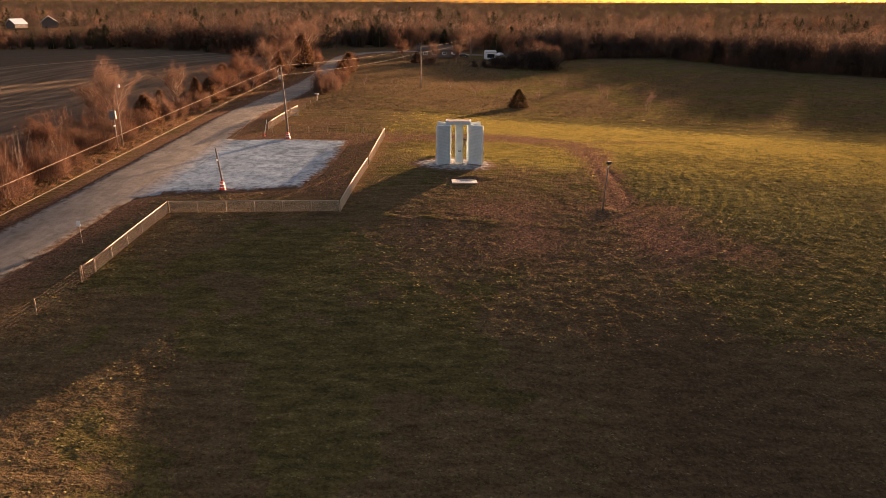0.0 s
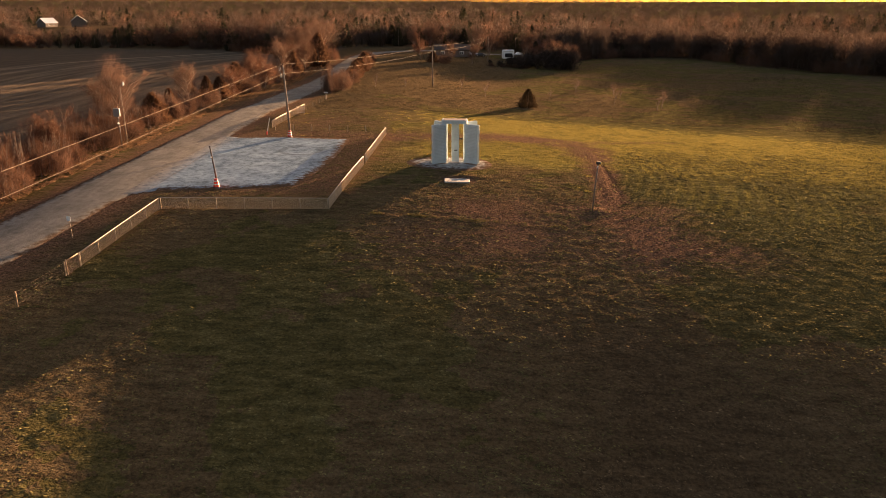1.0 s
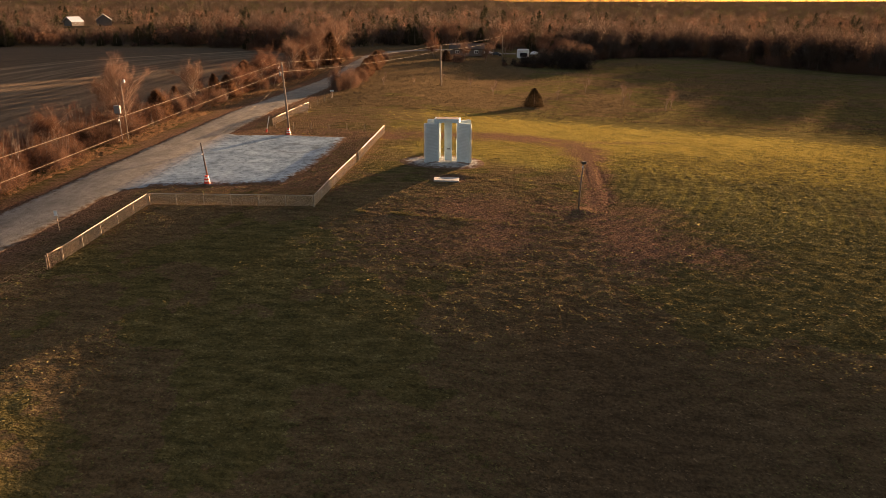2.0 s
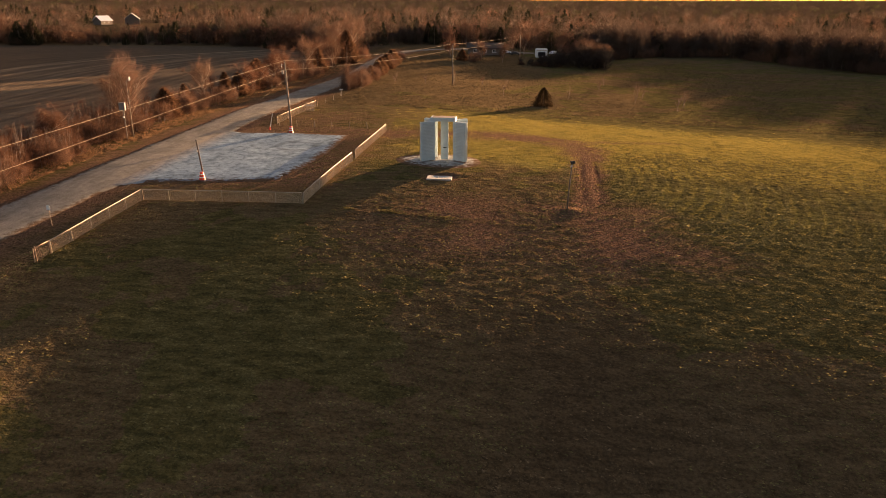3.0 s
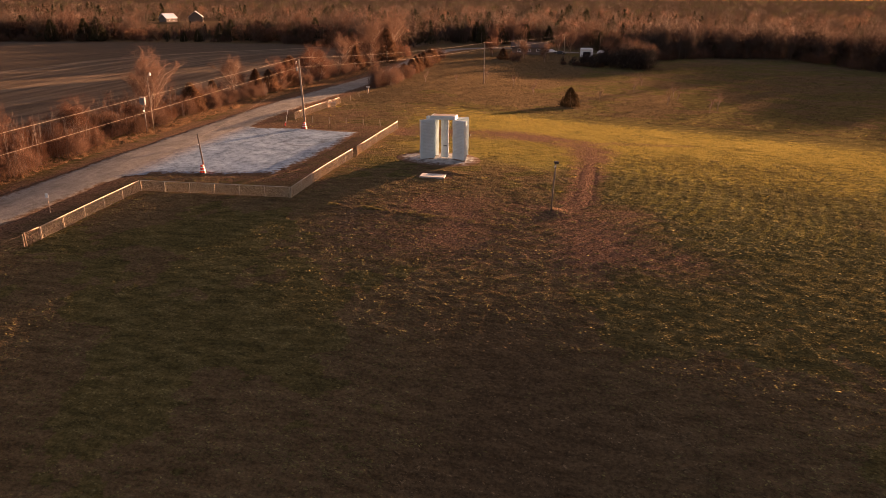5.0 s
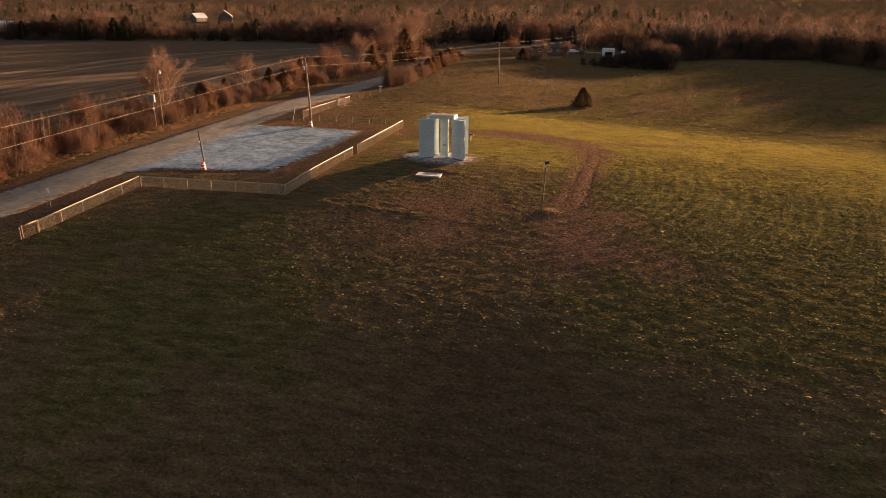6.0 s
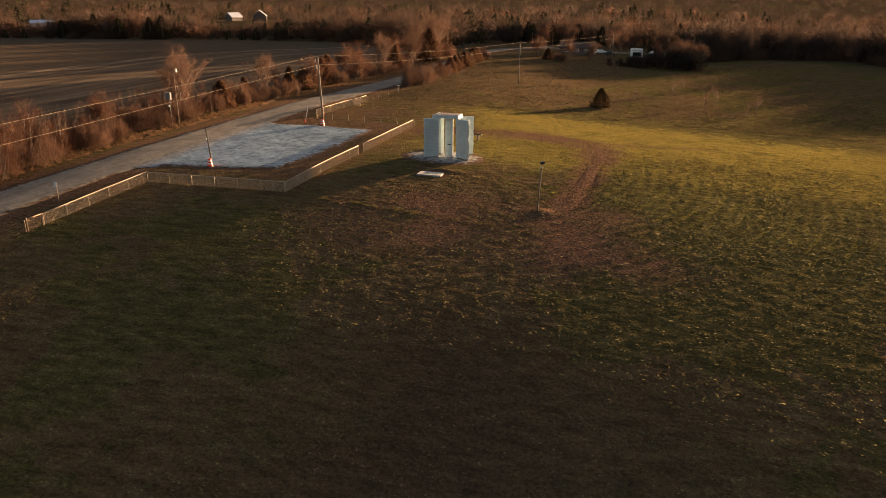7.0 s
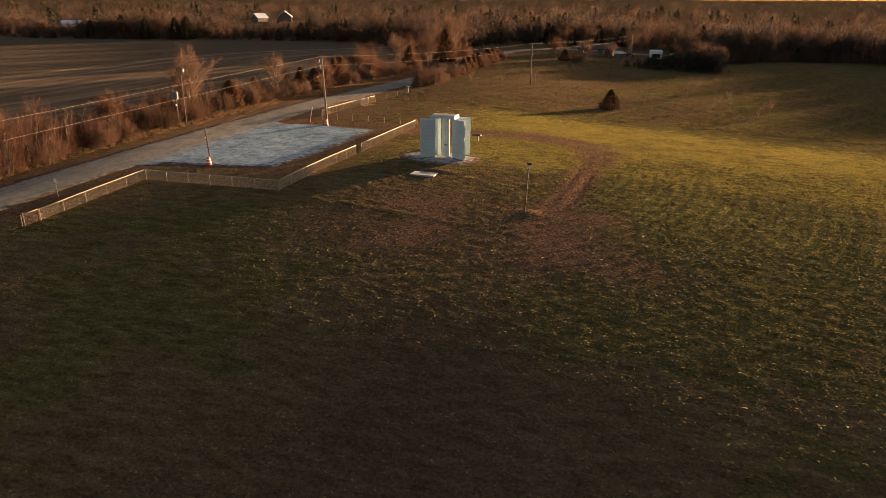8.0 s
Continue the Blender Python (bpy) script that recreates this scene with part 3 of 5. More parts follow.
def ribbon(name, line, width, mat, label, lift=0.03, wobble=0.35, step_m=1.5):
    """A strip that follows the land, with uneven edges and a slight crown."""
    s = Shape()
    pts = []
    for (x0, y0), (x1, y1) in zip(line[:-1], line[1:]):
        n = max(1, int(math.hypot(x1 - x0, y1 - y0) / step_m))
        pts += [(x0 + (x1 - x0) * k / n, y0 + (y1 - y0) * k / n) for k in range(n)]
    pts.append(line[-1])
    across = (-1.0, -0.92, -0.7, -0.35, 0.0, 0.35, 0.7, 0.92, 1.0)
    for i, (x, y) in enumerate(pts):
        xa, ya = pts[max(i - 2, 0)]
        xb, yb = pts[min(i + 2, len(pts) - 1)]
        d = math.hypot(xb - xa, yb - ya)
        nx, ny = (yb - ya) / d, -(xb - xa) / d
        for k in across:
            w = width / 2 * k + (wobble * noise.noise((x * 0.3, y * 0.3, k)) if abs(k) > 0.9 else 0)
            px, py = x + nx * w, y + ny * w
            drop = -0.08 if abs(k) == 1.0 else 0.10 * (1 - k * k)
            s.add([(px, py, gz(px, py) + lift + drop)], [])
    n = len(across)
    s.f += [(r * n + k, r * n + k + 1, (r + 1) * n + k + 1, (r + 1) * n + k) for r in range(len(pts) - 1) for k in range(n - 1)]
    ob = part(name, s, mat, smooth=True)
    ob.data.attributes.new("edge", "FLOAT", "POINT").data.foreach_set("value", [1.2 if k > 0 and name == "road" and 69 < y < 104 else 1.2 * (1 - abs(k)) ** 0.5 for _, y in pts for k in across])
    return tagged(ob, label, "road", "", "structure")


ribbon("road", ROAD_LINE, 7.6, ROAD, "pale grey gravel country road with worn wheel tracks")


def gravel_sheet(name, poly, mat, label, lift=0.06, cell=0.6, ragged=0.9, category="gravel lot", soft_m=1.6):
    """A patch of gravel with a ragged outline that lies on the land."""
    xs = np.arange(min(p[0] for p in poly) - 2, max(p[0] for p in poly) + 2, cell)
    ys = np.arange(min(p[1] for p in poly) - 2, max(p[1] for p in poly) + 2, cell)
    s, index = Shape(), {}

    def corner(i, j):
        if (i, j) not in index:
            x, y = xs[0] + i * cell, ys[0] + j * cell
            index[i, j] = len(s.v)
            s.v.append((x, y, gz(x, y) + lift))
        return index[i, j]

    for i in range(len(xs) - 1):
        for j in range(len(ys) - 1):
            x, y = xs[i] + cell / 2, ys[j] + cell / 2
            wx = x + ragged * (noise.noise((x * 0.5, y * 0.5, 1)) + 0.5 * noise.noise((x * 1.7, y * 1.7, 3)))
            wy = y + ragged * (noise.noise((x * 0.5, y * 0.5, 7)) + 0.5 * noise.noise((x * 1.7, y * 1.7, 9)))
            if inside(wx, wy, poly):
                s.f.append((corner(i, j), corner(i + 1, j), corner(i + 1, j + 1), corner(i, j + 1)))
    px, py = np.array([v[0] for v in s.v]), np.array([v[1] for v in s.v])
    gap = np.full(len(px), 1e9)
    for (x0, y0), (x1, y1) in zip(poly, poly[1:] + poly[:1]):
        dx, dy = x1 - x0, y1 - y0
        t = np.clip(((px - x0) * dx + (py - y0) * dy) / (dx * dx + dy * dy), 0, 1)
        gap = np.minimum(gap, np.hypot(px - x0 - t * dx, py - y0 - t * dy))
    gap = np.where(inside(px, py, poly), gap, 0)
    s.v = [(v[0], v[1], v[2] - (lift + 0.03) * max(0.0, 1 - g / 1.4) ** 2) for v, g in zip(s.v, gap)]
    ob = part(name, s, mat, smooth=True)
    ob.data.attributes.new("edge", "FLOAT", "POINT").data.foreach_set("value", np.where((px < -30) & (name == "gravel_lot"), 1.3, np.clip(gap / soft_m, 0, 1.3)).astype(np.float32))
    if name == "gravel_lot":
        ob.data.attributes.new("road_dust", "FLOAT", "POINT").data.foreach_set("value", step(-px, 28.0, 34.0).astype(np.float32))
        marks = np.zeros(len(px))
        for cx, cy, r, much in ((-18.6, 92.5, 2.6, 0.9), (-18.2, 92.8, 3.3, 0.7), (-22.5, 88, 4.6, 0.5), (-20, 95, 5.5, 0.5), (-27, 82, 6.5, 0.4)):
            gap_r = np.abs(np.hypot(px - cx, py - cy) - r)
            marks = np.maximum(marks, much * np.exp(-(gap_r / 0.28) ** 2) * soft_noise(px, py, 2.5, int(r * 10)))
        ob.data.attributes.new("scuff", "FLOAT", "POINT").data.foreach_set("value", (marks * 1.6).astype(np.float32))
    return tagged(ob, label, category, "", "structure")


gravel_sheet("gravel_lot", LOT_EDGE, LOT, "pale blue-grey crushed stone parking lot", 0.08, 0.3, 1.7, "gravel lot", 2.4)
PAD_EDGE = [(MON[0] + 5.9 * math.cos(a) * (1.12 if math.cos(a) < 0 else 0.8), MON[1] - 0.6 + 4.2 * math.sin(a)) for a in np.linspace(0, 2 * math.pi, 24, endpoint=False)]
gravel_sheet("monument_pad", PAD_EDGE, PAD, "worn dusty gravel round the stone monument", 0.05, 0.3, 1.1, "gravel", 3.2)


# ---- the standing stones ----
def rough_stone(size, seed, jag=0.045, cuts=(7, 2, 14)):
    """A granite block with sawn faces and roughly split edges."""
    bm = bmesh.new()
    bmesh.ops.create_cube(bm, size=1)
    for axis, n in enumerate(cuts):
        edges = [e for e in bm.edges if abs(abs((e.verts[0].co - e.verts[1].co).normalized()[axis]) - 1) < 0.01]
        bmesh.ops.subdivide_edges(bm, edges=edges, cuts=n, use_grid_fill=True)
    for v in bm.verts:
        p = v.co
        edge = sum(abs(abs(c) - 0.5) < 1e-4 for c in p)
        q = Vector((p.x * size[0], p.y * size[1], p.z * size[2]))
        if edge >= 1 and abs(abs(p.y) - 0.5) > 1e-4 or edge >= 2:
            q += Vector((noise.noise((q.x * 2.1 + seed, q.y * 5, q.z * 2.3)), 0.6 * noise.noise((q.z * 2.7, q.x * 2.7 + seed, 3)), noise.noise((q.y * 5, q.x * 2 + seed, q.z * 2.9)))) * jag * (1 if edge == 1 else 1.6)
        v.co = q
    me = bpy.data.meshes.new("stone")
    bm.to_mesh(me)
    bm.free()
    me.materials.append(GRANITE)
    return me


def inscription(width, height, rows, seed, line=0.085):
    """Rows of unreadable lettering as bars let into a face."""
    rng = random.Random(seed)
    s = Shape()
    for r in range(rows):
        z = height / 2 - (r + 0.5) * height / rows
        x = -width / 2 * rng.uniform(0.8, 1)
        end = width / 2 * rng.uniform(0.75, 1)
        while x < end:
            w = min(rng.uniform(0.1, 0.32), end - x + 0.02)
            s.box((x + w / 2, 0, z), (w, 0.012, line * 0.62))
            x += w + 0.055
    return s


base = gz(*MON) + 0.0
monument = thing("stone_monument", (MON[0] - 0.2, MON[1], base), "pale granite monument of standing slabs under a flat capstone", "monument")
SLAB_H, LONG, THICK, LIFT = 4.75, 1.83, 0.48, 0.17
for k, (a, near_end) in enumerate(((212, 1.42), (330, 1.45), (36, 1.37), (144, 1.37))):
    c, sn = math.cos(radians(a)), math.sin(radians(a))
    mid = near_end + LONG / 2
    slab = part("slab", rough_stone((LONG, THICK, SLAB_H), k * 11.3), GRANITE, monument, "upright granite slab engraved with rows of lettering")
    slab.matrix_basis = pose(mid * c, mid * sn, LIFT + SLAB_H / 2, 0, 0, a)
    for side in (-1, 1):
        text = part("lettering", inscription(1.55, 3.9, 22, 5 + k * 2 + side), GRANITE_CUT, slab, "rows of cut lettering")
        tagged(text, kind="stuff")
        text.matrix_basis = pose(0, side * (THICK / 2 + 0.004), 0.25)
    foot = part("base_stone", Shape().box((0, 0, 0), (LONG - 0.22, THICK - 0.16, 0.4), bevel=0.03), GRANITE_WORN, monument, "low stained support stone")
    foot.matrix_basis = pose(mid * c, mid * sn, -0.02, 0, 0, a)
centre = part("centre_stone", rough_stone((0.92, THICK, SLAB_H), 71, cuts=(4, 2, 14)), GRANITE, monument, "narrow centre stone with a cut slot")
centre.matrix_basis = pose(0, 0, 0.12 + SLAB_H / 2, 0, 0, 4)
slot = part("slot", Shape().box((0.05, -THICK / 2, -0.9), (0.42, 0.03, 0.12)), DARK_METAL, centre, "dark cut slot")
cap = part("capstone", rough_stone((3.1, 1.75, 0.44), 33, 0.03, (9, 6, 2)), GRANITE, monument, "flat capstone laid across the slabs")
cap.matrix_basis = pose(-0.1, 0, LIFT + SLAB_H + 0.22, 0, 0, -2)
part("weathered_top", Shape().box((0, -0.02, 0.222), (2.72, 1.42, 0.03), bevel=0.012), GRANITE_WORN, cap, "brown lichen-stained top")

plaque_at = (2.4, 78.2)
plaque = thing("ground_tablet", (*plaque_at, gz(*plaque_at)), "flat pale granite tablet lying in the grass", "stone tablet")
slab = part("tablet", Shape().box((0, 0, 0.0), (2.85, 1.85, 0.2), bevel=0.03), TABLET, plaque)
for r in range(7):
    bar = part("lettering", Shape().box((0, 0.5 - r * 0.16, 0.104), (2.1 - 0.25 * (r % 3), 0.05, 0.006)), GRANITE_CUT, plaque)
plaque.matrix_basis = pose(*plaque_at, gz(*plaque_at), -2, 1, 2)


# ---- chain link fences ----
def chain_fence(points, height=1.15, pitch=2.65, label="galvanised chain link fence on pipe posts", mesh=True, ends=0.04):
    at = (*points[0], gz(*points[0]))
    f = thing("chain_link_fence", at, label, "fence", "fences round the lot")
    o = Vector(at)
    post_mesh = Shape().tube([(0, 0, -0.2), (0, 0, height - 0.03), (0, 0, height + 0.03)], [0.035, 0.035, 0.02], 8).mesh("post", GALVANISED, True)
    for (x0, y0), (x1, y1) in zip(points[:-1], points[1:]):
        length = math.hypot(x1 - x0, y1 - y0)
        n = max(1, round(length / pitch))
        along = [(x0 + (x1 - x0) * k / n, y0 + (y1 - y0) * k / n) for k in range(n + 1)]
        tops = []
        for k, (x, y) in enumerate(along):
            p = part("post", post_mesh, GALVANISED, f)
            p.matrix_basis = Matrix.Translation(Vector((x, y, gz(x, y))) - o) @ pose(0, 0, 0, random.uniform(-1.5, 1.5), random.uniform(-1.5, 1.5), 0)
            tops.append(Vector((x, y, gz(x, y) + height)) - o)
        part("top_rail", Shape().tube(tops, 0.034, 8), GALVANISED, f, smooth=True)
        if mesh:
            s = Shape()
            ux, uy = (x1 - x0) / length, (y1 - y0) / length
            cell, low = 0.10, 0.04
            span = height - low
            u = -span
            while u < length:
                for lean in (1, -1):
                    a, b = (u, low), (u + span, height)
                    if lean < 0:
                        a, b = (u, height), (u + span, low)
                    t0, t1 = max(0, -a[0] / span), min(1, (length - a[0]) / span)
                    if t1 > t0:
                        ends_at = []
                        for t in (t0, t1):
                            d, h = a[0] + span * t, a[1] + (b[1] - a[1]) * t
                            x, y = x0 + ux * d, y0 + uy * d
                            ends_at.append(Vector((x, y, gz(x, y) + h)) - o)
                        s.tube(ends_at, 0.009, 3, False)
                u += cell
            part("wire_mesh", s, WIRE, f, "fine diamond wire mesh")
    return f


chain_fence([(-27.8, 52.9), (-26.9, 66.5)])
chain_fence([(-26.8, 66.6), (-10.2, 67.1)], pitch=2.75)
chain_fence([(-10.1, 67.1), (-9.15, 84.5)], pitch=2.5)
chain_fence([(-9.1, 86.2), (-8.7, 105.0)], pitch=2.6)
chain_fence([(-27.1, 109.8), (-26.5, 130.0)], pitch=2.6)


def wire_fence(points, height, pitch, strands, label, wood):
    at = (*points[0], gz(*points[0]))
    f = thing("wire_fence", at, label, "fence")
    o = Vector(at)
    s = Shape()
    for (x0, y0), (x1, y1) in zip(points[:-1], points[1:]):
        n = max(1, round(math.hypot(x1 - x0, y1 - y0) / pitch))
        line = [(x0 + (x1 - x0) * k / n, y0 + (y1 - y0) * k / n) for k in range(n + 1)]
        for k, (x, y) in enumerate(line):
            h = height * random.uniform(0.95, 1.06)
            part("post", Shape().tube([(0, 0, -0.2), (0, 0, h)], [0.05, 0.045], 7), wood, f).matrix_basis = Matrix.Translation(Vector((x, y, gz(x, y))) - o) @ pose(0, 0, 0, random.uniform(-3, 3), random.uniform(-3, 3), 0)
        for k in range(strands):
            z = height * (0.12 + 0.83 * k / max(1, strands - 1))
            s.tube([Vector((x, y, gz(x, y) + z)) - o for x, y in line], 0.004, 3, False)
    tagged(part("strand_wire", s, RUSTY_WIRE, f, "thin fence wire"), kind="stuff")
    return f


wire_fence([(-28.05, 51.0), (-28.6, 45.5), (-29.4, 42), (-31.5, 22)], 1.15, 5.8, 5, "low wire field fence on thin posts", OLD_POST)
wire_fence([(-26.0, 107.6), (-9.2, 107.0)], 0.95, 2.75, 3, "low wire fence on short wooden posts behind the lot", LUMBER)

brace = thing("fence_brace", (-28.0, 51.2, gz(-28.0, 51.2)), "wooden H-brace at the corner of the fences", "fence post")
for x, y in ((0, 0), (0.15, 1.6)):
    part("post", Shape().tube([(x, y, -0.2), (x, y, 1.3)], [0.055, 0.05], 9), OLD_POST, brace, smooth=True)
part("rail", Shape().tube([(0, 0, 1.18), (0.15, 1.6, 1.25)], 0.045, 8), OLD_POST, brace, smooth=True)
woven = Shape()
for k in range(17):
    woven.tube([(0, 0, 0.06 + 0.066 * k), (0.15, 1.6, 0.06 + 0.07 * k)], 0.007, 3, False)
    woven.tube([(0.009 * k, 0.096 * k, 0.03), (0.009 * k, 0.096 * k, 1.15)], 0.007, 3, False)
tagged(part("wire_mesh", woven, RUSTY_WIRE, brace, "rusty woven wire in the braced bay"), kind="stuff")


# ---- poles, lines and signs ----
def cone_guard(x, y, label="orange and white striped plastic guard round a pole foot"):
    g = thing("traffic_drum", (x, y, gz(x, y)), label, "traffic drum", "striped guards")
    z, r = 0.08, 0.34
    for k, tall in enumerate((0.24, 0.13, 0.2, 0.13, 0.17)):
        part("band", Shape().tube([(0, 0, z), (0, 0, z + tall)], [r, r - 0.03], 14), WHITE if k % 2 else ORANGE, g)
        z, r = z + tall, r - 0.03
    part("foot", Shape().tube([(0, 0, 0), (0, 0, 0.08)], [0.42, 0.40], 14), DARK_METAL, g)
    return g


def sagging(a, b, sag, n=14):
    a, b = Vector(a), Vector(b)
    return [a.lerp(b, k / n) - Vector((0, 0, 4 * sag * (k / n) * (1 - k / n))) for k in range(n + 1)]


def power_pole(x, y, height, label, gear=True, lean=0.0):
    p = thing("power_pole", (x, y, gz(x, y)), label, "utility pole", "power poles along the road")
    part("shaft", Shape().tube([(0, 0, -0.3), (0, 0, height * 0.5), (0, 0, height)], [0.17, 0.14, 0.105], 12), POLE_WOOD, p, smooth=True)
    part("top_pin", Shape().tube([(0, 0, height), (0, 0, height + 0.12), (0, 0, height + 0.2)], [0.03, 0.07, 0.04], 8), DARK_METAL, p)
    part("neutral_clamp", Shape().box((0.12, -0.06, height - 1.3), (0.2, 0.1, 0.12)), DARK_METAL, p)
    if gear:
        tank = part("transformer", Shape().tube([(-0.42, 0, height - 1.75), (-0.42, 0, height - 1.7), (-0.42, 0, height - 1.2), (-0.42, 0, height - 1.13)], [0.14, 0.17, 0.17, 0.12], 14), STEEL, p, "pale grey transformer can")
        part("bushing", Shape().tube([(-0.42, 0, height - 1.13), (-0.42, 0, height - 0.85)], [0.06, 0.035], 8), DARK_METAL, tank)
        part("cutout", Shape().tube([(-0.5, -0.05, height - 0.75), (-0.42, 0.05, height - 0.3)], 0.045, 8), WHITE, p)
        part("arm", Shape().tube([(0, 0, height - 0.5), (-0.5, 0, height - 0.5)], 0.03, 6), DARK_METAL, p)
    p.matrix_basis = pose(x, y, gz(x, y), 0, lean, 0)
    return p


POLES = [(-22.5, 102.6, 10.2), (-5.3, 175.5, 9.45), (10.6, 279.0, 9.0)]
power_pole(*POLES[0], "weathered wooden power pole with a pale transformer", True, -2.2)
power_pole(*POLES[1], "weathered wooden power pole standing in the pasture", False)
power_pole(*POLES[2], "weathered wooden power pole beside the farmyard", False)


def cable(points, label, radius=0.012):
    ob = part("power_line", Shape().tube(points, radius, 5, False), CABLE, None, smooth=True)
    return tagged(ob, label, "cable", "overhead lines")


def head(k, down):
    x, y, h = POLES[k]
    return (x - (0.039 * (h - down) if k == 0 else 0), y, gz(x, y) + h + 0.15 - down)


for down in (0.0, 1.3):
    cable(sagging(head(0, down), head(1, down), 0.55), "thin overhead line sagging between two wooden poles")
    cable(sagging(head(1, down), head(2, down), 0.55), "thin overhead line sagging between two wooden poles")
UPPER, LOWER = (-0.060, -1, -0.038), (-0.069, -1, -0.047)
for down, way in ((0.0, UPPER), (1.3, LOWER)):
    a = Vector(head(0, down))
    cable([a + Vector(way) * d for d in (0, 20, 40, 60, 80, 105)], "thin overhead line running along the gravel road")

cone_guard(-22.5, 102.2)
short = thing("short_pole", (-23.7, 74.4, gz(-23.7, 74.4)), "dark leaning service pole at the edge of the gravel lot", "utility pole")
part("shaft", Shape().tube([(0, 0, -0.2), (-0.45, 0.1, 3.9), (-0.5, 0.1, 4.35)], [0.10, 0.075, 0.07], 10), DARK_WOOD, short, smooth=True)
part("cap", Shape().tube([(-0.5, 0.1, 4.35), (-0.5, 0.1, 4.43)], [0.10, 0.05], 10), DARK_METAL, short)
part("clamp", Shape().box((-0.42, -0.02, 3.2), (0.12, 0.14, 0.14)), WHITE, short)
cone_guard(-23.72, 73.95)
GUY_TOP = (-24.15, 74.5, gz(-23.7, 74.4) + 3.9)
cable(sagging((-22.8, 102.5, gz(-22.5, 102.6) + 7.8), GUY_TOP, 0.3), "thin service drop from the power pole to the short pole", 0.006)
cable([GUY_TOP, (-30.8, 69.5, gz(-30.8, 69.5) + 0.05)], "thin guy wire from the short pole to the ground", 0.009)

stake = thing("guy_anchor", (-26.5, 104.3, gz(-26.5, 104.3)), "leaning guy marker with an orange foot", "marker post")
part("marker", Shape().tube([(0, 0, -0.1), (0.55, 0.2, 2.4)], [0.045, 0.035], 8), WHITE, stake)
part("foot", Shape().tube([(0, 0, 0), (0.08, 0.03, 0.45)], [0.14, 0.09], 10), ORANGE, stake, "orange plastic foot")

lamp = thing("yard_lamp", (-43.9, 96.3, gz(-43.9, 96.3)), "tall thin pole with a small white lamp head", "street lamp")
part("pole", Shape().tube([(0, 0, -0.2), (0.05, 0, 4.0), (0.1, -0.1, 7.85)], [0.075, 0.06, 0.045], 10), POLE_WOOD, lamp, smooth=True)
part("arm", Shape().tube([(0.1, -0.1, 7.75), (0.3, -0.15, 8.1), (0.6, -0.2, 8.15)], 0.03, 8), STEEL, lamp)
part("lamp_head", Shape().tube([(0.62, -0.2, 8.0), (0.64, -0.2, 8.15), (0.68, -0.2, 8.5)], [0.13, 0.17, 0.08], 12), WHITE, lamp, "white lamp head")
meter = thing("meter_pole", (-43.8, 94.4, gz(-43.8, 94.4)), "thin pole with a grey meter cabinet on top", "utility pole")
part("pole", Shape().tube([(0, 0, -0.2), (0, 0, 4.2)], [0.08, 0.06], 10), DARK_WOOD, meter, smooth=True)
box = part("cabinet", Shape().box((0, -0.1, 4.65), (0.85, 0.4, 1.1), bevel=0.05), STEEL, meter, "grey metal cabinet")
part("door", Shape().box((0, -0.315, 4.65), (0.68, 0.03, 0.9)), STEEL, box)
part("conduit", Shape().tube([(0.12, -0.1, 4.1), (0.14, -0.1, 2.6), (0.14, -0.1, 0.6)], 0.035, 6), STEEL, meter)
part("meter", Shape().tube([(0.05, -0.08, 3.2), (0.05, -0.24, 3.2)], 0.12, 10), WHITE, meter)

sign = thing("road_sign", (-31.7, 58.9, gz(-31.7, 58.9)), "small pale road sign on a thin steel post, seen from behind", "sign")
part("post", Shape().tube([(0, 0, -0.2), (-0.05, 0, 2.0)], 0.026, 6), POLE_WOOD, sign)
part("plate", Shape().box((-0.05, -0.05, 1.78), (0.34, 0.02, 0.46), bevel=0.005), WHITE, sign, "blank pale sign plate")

post = thing("camera_post", (16.2, 69.0, gz(16.2, 69.0)), "thin tall steel post with a dark box on top", "post")
part("shaft", Shape().tube([(0, 0, -0.3), (0.1, 0, 2.5), (0.25, 0, 4.75)], [0.075, 0.07, 0.06], 10), POLE_WOOD, post, smooth=True)
part("camera_box", Shape().box((0.28, 0, 4.9), (0.42, 0.34, 0.26), 20, 0, 0.04), DARK_METAL, post, "dark box housing")
part("bracket", Shape().tube([(0.24, 0, 4.6), (0.12, -0.2, 4.45)], 0.05, 6), WHITE, post, "white bracket")

pallet = thing("pallet", (-25.95, 124.2, gz(-25.95, 124.2)), "pale wooden pallet leaning upright against the fence", "pallet")
for k in range(7):
    part("slat", Shape().box((0, -0.06, 0.12 + 0.215 * k), (1.45, 0.03, 0.12), bevel=0.006), TABLET if k % 3 == 1 else LUMBER, pallet)
for x in (-0.62, 0.0, 0.62):
    part("runner", Shape().box((x, 0.0, 0.76), (0.06, 0.09, 1.5)), LUMBER, pallet)
pallet.matrix_basis = pose(-25.95, 124.2, gz(-25.95, 124.2), -8, 0, 8)
board = thing("sign_board", (-25.7, 146.2, gz(-25.7, 146.2)), "dark post with a small white board on top by the road", "sign")
part("post", Shape().box((0, 0, 0.55), (0.16, 0.16, 1.5), bevel=0.02), POLE_WOOD, board)
part("plate", Shape().box((0, -0.02, 1.36), (0.85, 0.1, 0.2), 0, 35, 0.01), WHITE, board)
wire_fence([(-26.4, 130.5), (-25.8, 145.9)], 0.9, 4.5, 2, "two-strand wire fence along the road verge", LUMBER)


